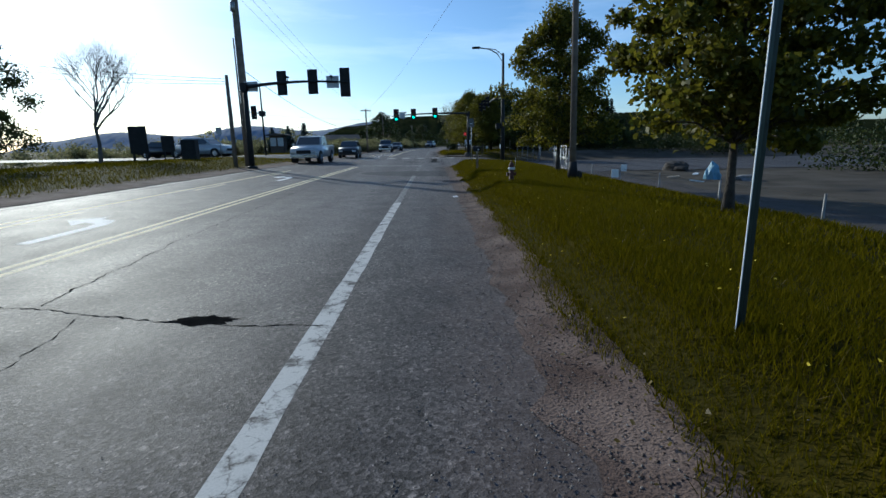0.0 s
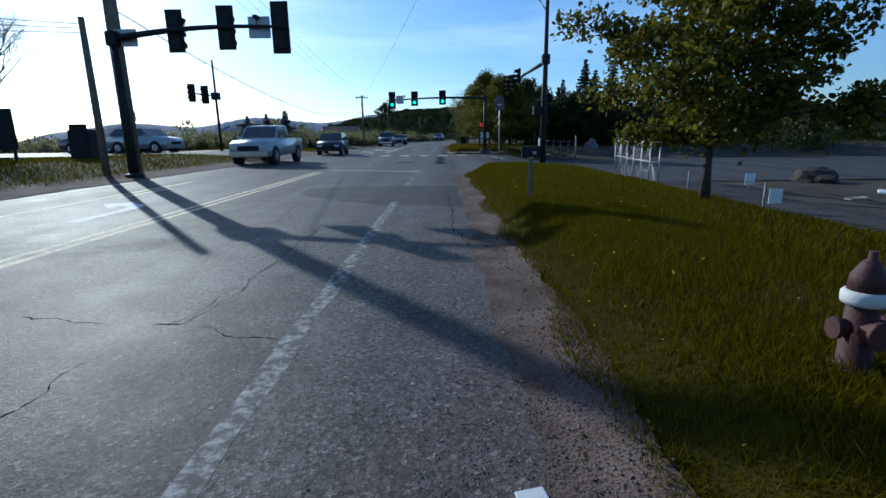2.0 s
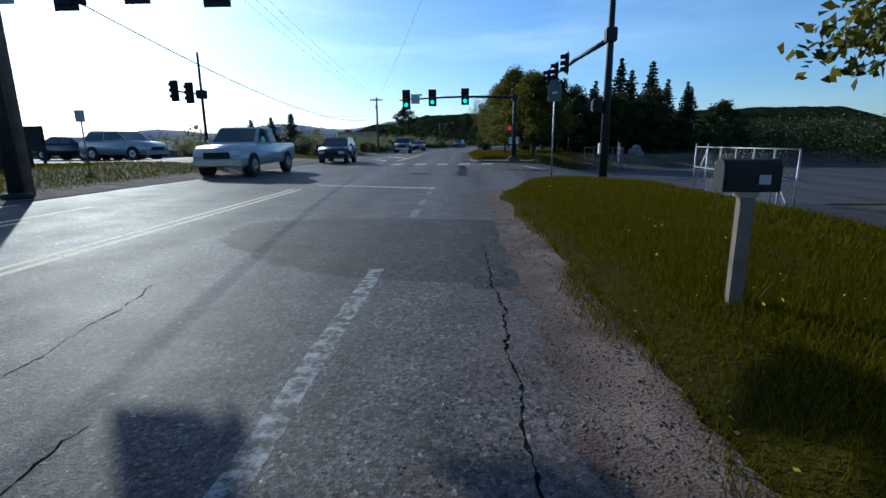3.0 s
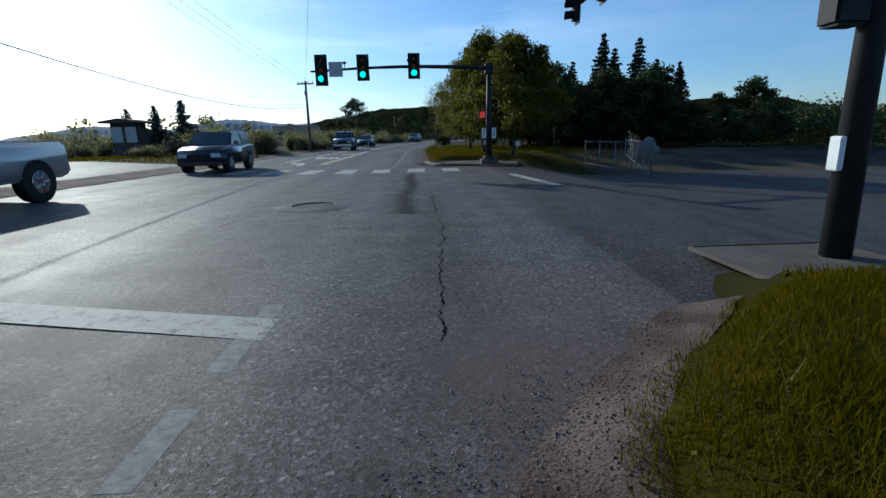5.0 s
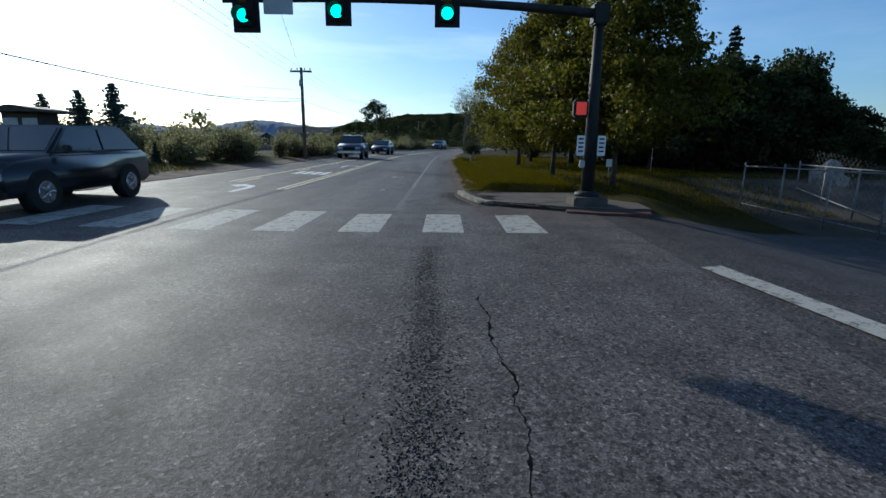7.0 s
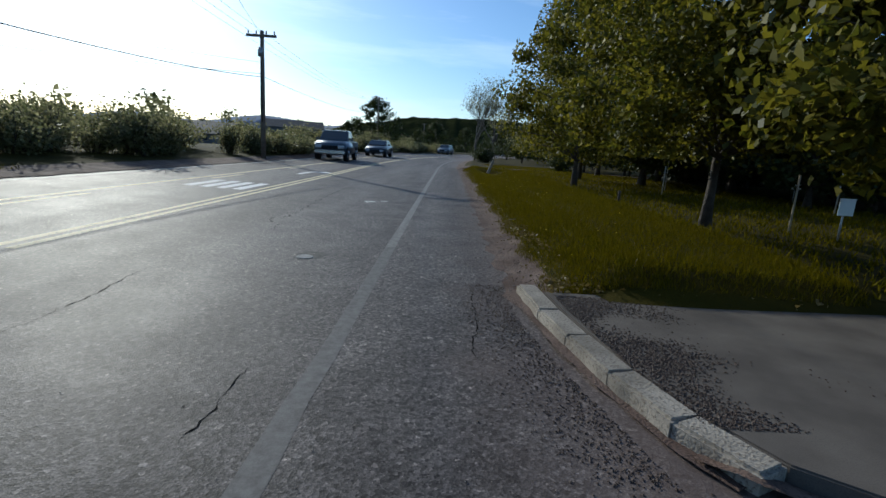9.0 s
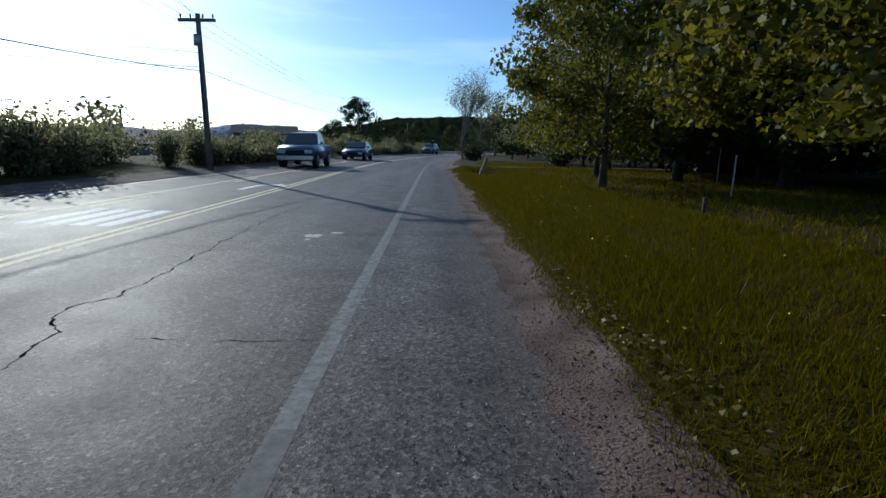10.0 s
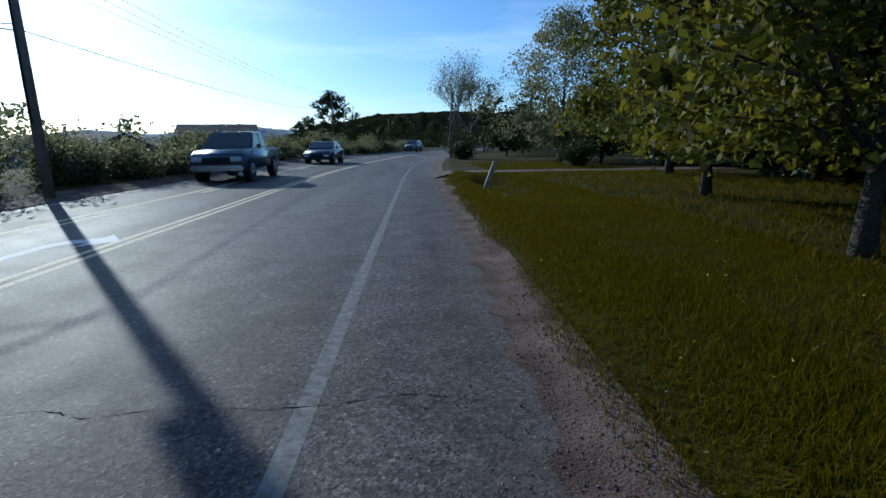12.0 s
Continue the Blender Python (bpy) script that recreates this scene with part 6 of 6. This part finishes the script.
vehicle("sedan", -6.6, 100.0, -2, DARK_PAINT, "dark car farther up the oncoming lane", "sedan", 1.15)
vehicle("suv", -0.1, 150.0, -14, GREY_PAINT, "grey car far up the road", "suv", 1.15)
vehicle("sedan", 11.5, 186.0, -20, PALE_PAINT, "pale car far up the road", "sedan", 1.2)
vehicle("suv", -20.5, 47.0, 80, PALE_PAINT, "silver car standing across the junction", "suv", 1.05)
vehicle("sedan", -25.0, 48.5, 85, DARK_PAINT, "dark car standing across the junction", "sedan", 1.05)

# ---- far side of the road ----
def kiosk(x, y):
    z = G(x, y)
    t = thing("kiosk", x, y, z, "small dark wooden kiosk with an overhanging roof", "kiosk")
    wood = material("kiosk_wood", (0.06, 0.045, 0.035), (0.10, 0.075, 0.06), 6, 0.85, 0.3)
    bm = bmesh.new()
    box(bm, -0.85, 0.85, -0.6, 0.6, 0.0, 2.15, 0.02)
    part("wall", bm, wood, t)
    bm = bmesh.new()
    prism(bm, [(-1.35, 2.15), (1.35, 2.15), (1.28, 2.28), (0, 2.46), (-1.28, 2.28)], "y", -1.1, 1.1, 0.02)
    part("roof", bm, wood, t)
    for k in (-1, 1):
        bm = bmesh.new()
        box(bm, k * 0.45 - 0.35, k * 0.45 + 0.35, -0.63, -0.605, 0.9, 1.9, 0.01)
        part("notice_panel", bm, SIGN_BACK, t)


kiosk(-18.4, 62.2)


def panel_board(x, y, w, h0, h1, label, mat=None):
    z = G(x, y)
    t = thing("sign_board", x, y, z, label, "sign board")
    bm = bmesh.new()
    box(bm, -w / 2, w / 2, -0.06, 0.06, h0, h1, 0.02)
    part("panel", bm, mat or DARK_STEEL, t)
    for k in (-1, 1):
        bm = bmesh.new()
        box(bm, k * w * 0.36 - 0.05, k * w * 0.36 + 0.05, -0.05, 0.05, -0.2, h0 + 0.02, 0.005)
        part("post", bm, DARK_STEEL, t)


panel_board(-18.4, 33.0, 1.15, 0.55, 2.3, "dark sign board on two posts across the road")
panel_board(-20.5, 40.5, 1.0, 0.7, 1.9, "dark sign board on two posts across the road")
for x, y, w, h, l in ((-15.6, 34.0, 0.95, 1.35, "dark green utility cabinet on the far verge"), (-22.0, 50.0, 1.2, 1.3, "dark utility cabinet on the far verge")):
    t = thing("utility_cabinet", x, y, G(x, y), l, "cabinet")
    bm = bmesh.new()
    box(bm, -w / 2, w / 2, -0.3, 0.3, -0.05, h, 0.03)
    part("body", bm, DARK_STEEL, t)
    bm = bmesh.new()
    box(bm, -w / 2 + 0.05, w / 2 - 0.05, -0.318, -0.302, 0.1, h - 0.1, 0.01)
    part("door", bm, DARK_STEEL, t)
post_sign("road_sign", -14.4, 36.0, 2.2, 0.4, 0.45, "small road sign on a post across the road", False, 0.03)


def far_house(x, y, w, d, h, label, seed):
    z = G(x, y)
    t = thing("house", x, y, z, label, "house", "houses beyond the bushes", rz=random.Random(seed).uniform(-20, 20))
    wallm = material("siding", (0.10, 0.11, 0.12), (0.15, 0.16, 0.17), 2, 0.8, 0.1)
    roofm = material("shingles", (0.035, 0.035, 0.038), (0.06, 0.06, 0.065), 3, 0.9, 0.3)
    bm = bmesh.new()
    box(bm, -w / 2, w / 2, -d / 2, d / 2, -1.5, h)
    part("wall", bm, wallm, t)
    bm = bmesh.new()
    prism(bm, [(-d / 2 - 0.3, h), (d / 2 + 0.3, h), (0, h + d * 0.2)], "x", -w / 2 - 0.3, w / 2 + 0.3)
    part("roof", bm, roofm, t)
    for k in range(3):
        bm = bmesh.new()
        xx = -w / 2 + w * (k + 0.5) / 3
        box(bm, xx - 0.4, xx + 0.4, -d / 2 - 0.03, -d / 2 + 0.02, h * 0.35, h * 0.78, 0.02)
        part("window", bm, GLASS, t)


far_house(-24, 98, 8, 6, 1.0, "low dark house behind the roadside bushes", 1)
far_house(-20, 114, 7, 5, 2.3, "low dark house behind the roadside bushes", 2)
far_house(-36, 80, 8, 6, 1.2, "low dark house below the far verge", 3)


def guard_rail(y0, y1, x_of, label):
    verts, faces = [], []
    ys = frange(y0, y1, 2)
    prof = [(0.0, 0.45), (0.05, 0.50), (0.0, 0.56), (0.05, 0.62), (0.0, 0.70)]
    for y in ys:
        x = x_of(y)
        for dx, dz in prof:
            verts.append((x - dx, y, G(x, y) + dz))
    for j in range(len(ys) - 1):
        for k in range(4):
            a = j * 5 + k
            faces.append((a, a + 1, a + 6, a + 5))
    t = thing("guard_rail", 0, 0, 0, label, "guard rail")
    ob = mesh_object("rail", verts, faces, GALV)
    ob.parent = t
    for y in frange(y0, y1, 8):
        bm = bmesh.new()
        x = x_of(y) + 0.12
        box(bm, x - 0.06, x + 0.06, y - 0.06, y + 0.06, G(x, y) - 0.2, G(x, y) + 0.68, 0.01)
        part("post", bm, GALV, t)


guard_rail(128, 216, lambda y: right_edge(y) + 1.0, "pale steel guard rail along the far bend")


# ---- grass, stones and leaves ----
def blades(name, n, xr, yr, h0, h1, w, mat, seed, label, keep=None, category="grass"):
    rnd = np.random.default_rng(seed)
    x, y = rnd.uniform(*xr, n), rnd.uniform(*yr, n)
    if keep is not None:
        m = keep(x, y, rnd)
        x, y = x[m], y[m]
    n = len(x)
    z = np.array([ground_z(a, b) for a, b in zip(x, y)])
    if x.mean() > 0:
        lip = np.clip((x - edge_arr(y)) / 0.5, 0, 1)
        z = np.where(x < edge_arr(y) + 0.5, np.maximum(z, 0.005 + 0.05 * lip * lip * (3 - 2 * lip)), z)
    h = rnd.uniform(h0, h1, n)
    a = rnd.uniform(0, 2 * math.pi, n)
    lean = rnd.normal(0, 0.45, (n, 2)) * h[:, None]
    dx, dy = np.cos(a) * w / 2, np.sin(a) * w / 2
    v = np.stack([np.stack([x - dx, y - dy, z - 0.01], 1), np.stack([x + dx, y + dy, z - 0.01], 1), np.stack([x + lean[:, 0], y + lean[:, 1], z + h], 1)], 1).reshape(-1, 3)
    me = bpy.data.meshes.new(name)
    me.vertices.add(3 * n)
    me.vertices.foreach_set("co", v.ravel())
    me.loops.add(3 * n)
    me.loops.foreach_set("vertex_index", np.arange(3 * n, dtype=np.int32))
    me.polygons.add(n)
    me.polygons.foreach_set("loop_start", np.arange(0, 3 * n, 3, dtype=np.int32))
    me.materials.append(mat)
    me.update(calc_edges=True)
    return tagged(new(name, me), label, category, kind="stuff")


def edge_arr(y):
    return np.array([right_edge(b) for b in y])


def verge_keep(near):
    def k(x, y, rnd):
        e = edge_arr(y)
        pat = np.array([noise.noise((a * 0.9, b * 0.9, 0)) for a, b in zip(x, y)])
        ok = x > e + 0.26 + 0.26 * pat + 0.35 * rnd.uniform(0, 1, len(x)) ** 1.5
        slabbed = (y > 44) & (y < 52.98) & (x < 5.2 + np.maximum(0, (51 - y)) * 0.6)
        dense = rnd.uniform(0, 1, len(x)) < 0.8 + 0.5 * pat
        return ok & ~slabbed & dense & ~((y > 82.6) & (y < 85.6))
    return k


blades("grass", 270000, (1.75, 4.6), (-0.5, 31.0), 0.03, 0.09, 0.009, BLADE, 1, "short green grass blades on the verge", verge_keep(1))
blades("grass_far", 60000, (4.2, 7.8), (1.0, 31.5), 0.05, 0.12, 0.022, BLADE, 2, "short green grass blades on the verge", verge_keep(1))
blades("grass_beyond", 250000, (1.55, 4.8), (50.0, 84.0), 0.03, 0.09, 0.009, BLADE, 3, "short green grass blades on the verge", verge_keep(1))
blades("grass_wood", 50000, (4.4, 12.0), (52.0, 100.0), 0.05, 0.13, 0.028, BLADE, 4, "short green grass blades on the verge", verge_keep(1))
blades("grass_edge", 150000, (1.8, 3.2), (-0.5, 29.5), 0.02, 0.07, 0.007, BLADE, 8, "short green grass blades at the verge's edge", verge_keep(1))
blades("grass_edge_beyond", 120000, (1.6, 2.9), (51.5, 76.0), 0.02, 0.07, 0.007, BLADE, 9, "short green grass blades at the verge's edge", verge_keep(1))
blades("weeds", 1600, (1.75, 3.2), (-0.5, 31.0), 0.05, 0.13, 0.008, DRY_BLADE, 5, "dry yellow weeds along the road edge", verge_keep(1), "weeds")
blades("weeds_beyond", 2000, (1.6, 3.0), (53.0, 84.0), 0.05, 0.13, 0.008, DRY_BLADE, 6, "dry yellow weeds along the road edge", verge_keep(1), "weeds")
blades("left_grass", 40000, (-20.0, -9.2), (4.0, 60.0), 0.06, 0.16, 0.03, BLADE, 7, "rough grass across the road", lambda x, y, r: (x < np.array([left_edge(b) for b in y]) - 0.5) & ((y < 40.0) | (y > 51.5)))


def scatter_stones(name, n, seed, label, place, r0, r1, mat):
    """Small irregular chips, one low stone each."""
    rnd = np.random.default_rng(seed)
    base = np.array([(1, 0, 0), (-1, 0, 0), (0, 1, 0), (0, -1, 0), (0, 0, 0.7), (0, 0, -0.4)], float)
    tri = np.array([(0, 2, 4), (2, 1, 4), (1, 3, 4), (3, 0, 4), (2, 0, 5), (1, 2, 5), (3, 1, 5), (0, 3, 5)])
    vs, fs = [], []
    for i in range(n):
        x, y, z = place(rnd)
        a = rnd.uniform(0, 6.28)
        c, s = math.cos(a), math.sin(a)
        b = base * rnd.uniform(0.6, 1.3, (6, 1)) * rnd.uniform(r0, r1)
        b[:, 0] *= 1.3
        vs.append(np.stack([x + b[:, 0] * c - b[:, 1] * s, y + b[:, 0] * s + b[:, 1] * c, z + b[:, 2]], 1))
        fs.append(tri + 6 * i)
    ob = mesh_object(name, np.concatenate(vs).tolist(), np.concatenate(fs).tolist(), mat)
    return tagged(ob, label, "stones", kind="stuff")


STONE = leaf_material("stone_chips", (0.025, 0.022, 0.02), (0.20, 0.17, 0.15), 0.0)


def shoulder_place(y0, y1):
    def f(rnd):
        y = rnd.uniform(y0, y1)
        x = right_edge(y) + rnd.normal(-0.15, 0.35)
        return x, y, max(0.005 + 0.05 * smooth(right_edge(y), right_edge(y) + 0.5, x), ground_z(x, y)) + 0.004
    return f


scatter_stones("gravel_chips", 16000, 1, "loose stone chips on the shoulder", shoulder_place(-0.5, 31), 0.002, 0.009, STONE)
scatter_stones("gravel_chips_beyond", 13000, 2, "loose stone chips on the shoulder", shoulder_place(47, 84), 0.002, 0.009, STONE)


def clod_place(y0, y1):
    def f(rnd):
        y = rnd.uniform(y0, y1)
        x = right_edge(y) + 0.34 - abs(rnd.normal(0, 0.22))
        return x, y, 0.007 + 0.05 * smooth(right_edge(y), right_edge(y) + 0.5, x)
    return f


CLOD = leaf_material("soil_clods", (0.04, 0.027, 0.02), (0.11, 0.078, 0.06), 0.0, 0.1)
scatter_stones("soil_clods", 1500, 6, "dark soil clods and debris at the grass edge", clod_place(-0.5, 30), 0.003, 0.012, CLOD)
scatter_stones("soil_clods_beyond", 1400, 7, "dark soil clods and debris at the grass edge", clod_place(52, 84), 0.003, 0.012, CLOD)


def slab_place(rnd):
    """Loose dirt thick behind the kerb, thinning across the slab."""
    while True:
        y = rnd.uniform(50.75, 52.85)
        x = 1.98 - 0.13 * (y - 50.75) + abs(rnd.normal(0, 0.42))
        if noise.noise((x * 1.6, y * 1.3, 3.0)) + rnd.normal(0, 0.12) > -0.08 + 0.12 * (x - 2.0) and x > 1.74 + max(0.0, 51.9 - y) * 0.26:
            return x, y, 0.102


def gutter_place(rnd):
    y = rnd.uniform(48.6, 53.4)
    edge = 1.40 + 0.15 * max(0.0, 52.6 - y) ** 1.35 if y > 50.4 else 1.9 + rnd.uniform(0, 1.0)
    x = edge - 0.05 - abs(rnd.normal(0, 0.22))
    return x, y, road_z(x, y) + 0.003


scatter_stones("slab_dirt", 8500, 21, "dark loose dirt and debris on the pavement slab", slab_place, 0.002, 0.009, CLOD)
scatter_stones("gutter_dirt", 5200, 22, "brown grit washed along the kerb", gutter_place, 0.002, 0.008, CLOD)


def scuff_place(rnd):
    """A fraying dark streak of torn-out chips along the lane."""
    y = 36.2 + 9.4 * rnd.uniform() ** 1.25
    x = 0.9 + rnd.normal(0, 0.10) * (1 if rnd.uniform() < 0.8 else 2.0) + 0.05 * math.sin(y * 1.1)
    return x, y, road_z(x, y) + 0.0005


TAR_CHIP = leaf_material("tar_chips", (0.014, 0.013, 0.013), (0.075, 0.069, 0.064), 0.0, 0.1)
scatter_stones("torn_asphalt", 15000, 23, "dark torn streak of rough asphalt along the lane", scuff_place, 0.003, 0.010, TAR_CHIP)


def lane_place(rnd):
    y = rnd.uniform(-0.5, 66)
    x = 1.3 - abs(rnd.normal(0, 0.8))
    return x, y, road_z(x, y) + 0.004


scatter_stones("road_grit", 5000, 3, "scattered dark grit on the asphalt", lane_place, 0.002, 0.006, STONE)

rl = np.random.default_rng(4)


def litter_leaves(name, n, place, mat, size, label):
    pts = np.array([place() for _ in range(n)])
    ob = new(name, leaf_cloud(name, pts, mat, size, rl, 0.25))
    return tagged(ob, label, "leaves", kind="stuff")


def kerb_leaf():
    f = rl.uniform(0, 1)
    y = 56.8 - 6.5 * f + rl.normal(0, 0.15)
    x = 1.75 + 2.0 * f ** 2 + abs(rl.normal(0, 0.22))
    return (x, y, 0.15 + rl.uniform(0, 0.06)) if f < 0.35 else (1.7 + 2.6 * rl.uniform() ** 1.5, 53.12 + rl.normal(0, 0.12), 0.12 + rl.uniform(0, 0.05))


litter_leaves("dry_leaves", 620, kerb_leaf, DRY_BLADE, 0.04, "dry brown leaves gathered along the kerb")


def edge_leaf():
    y = rl.uniform(53.2, 80) if rl.uniform() < 0.65 else rl.uniform(0, 29)
    x = right_edge(y) + 0.38 + rl.normal(0, 0.16)
    return x, y, 0.02 + 0.05 * smooth(right_edge(y), right_edge(y) + 0.5, x) + rl.uniform(0, 0.05)


litter_leaves("fallen_leaves", 2600, edge_leaf, DRY_BLADE, 0.03, "dry tan leaves caught along the grass edge")
YELLOW_DOT = leaf_material("dandelions", (0.55, 0.42, 0.02), (0.7, 0.55, 0.05), 0.3)


def meadow_dot():
    y = rl.uniform(0, 84)
    while 30 < y < 54:
        y = rl.uniform(0, 84)
    x = right_edge(y) + 0.4 + abs(rl.normal(0, 1.2))
    return x, y, ground_z(x, y) + rl.uniform(0.05, 0.13)


litter_leaves("dandelions", 350, meadow_dot, YELLOW_DOT, 0.022, "scattered small yellow dandelions in the grass")
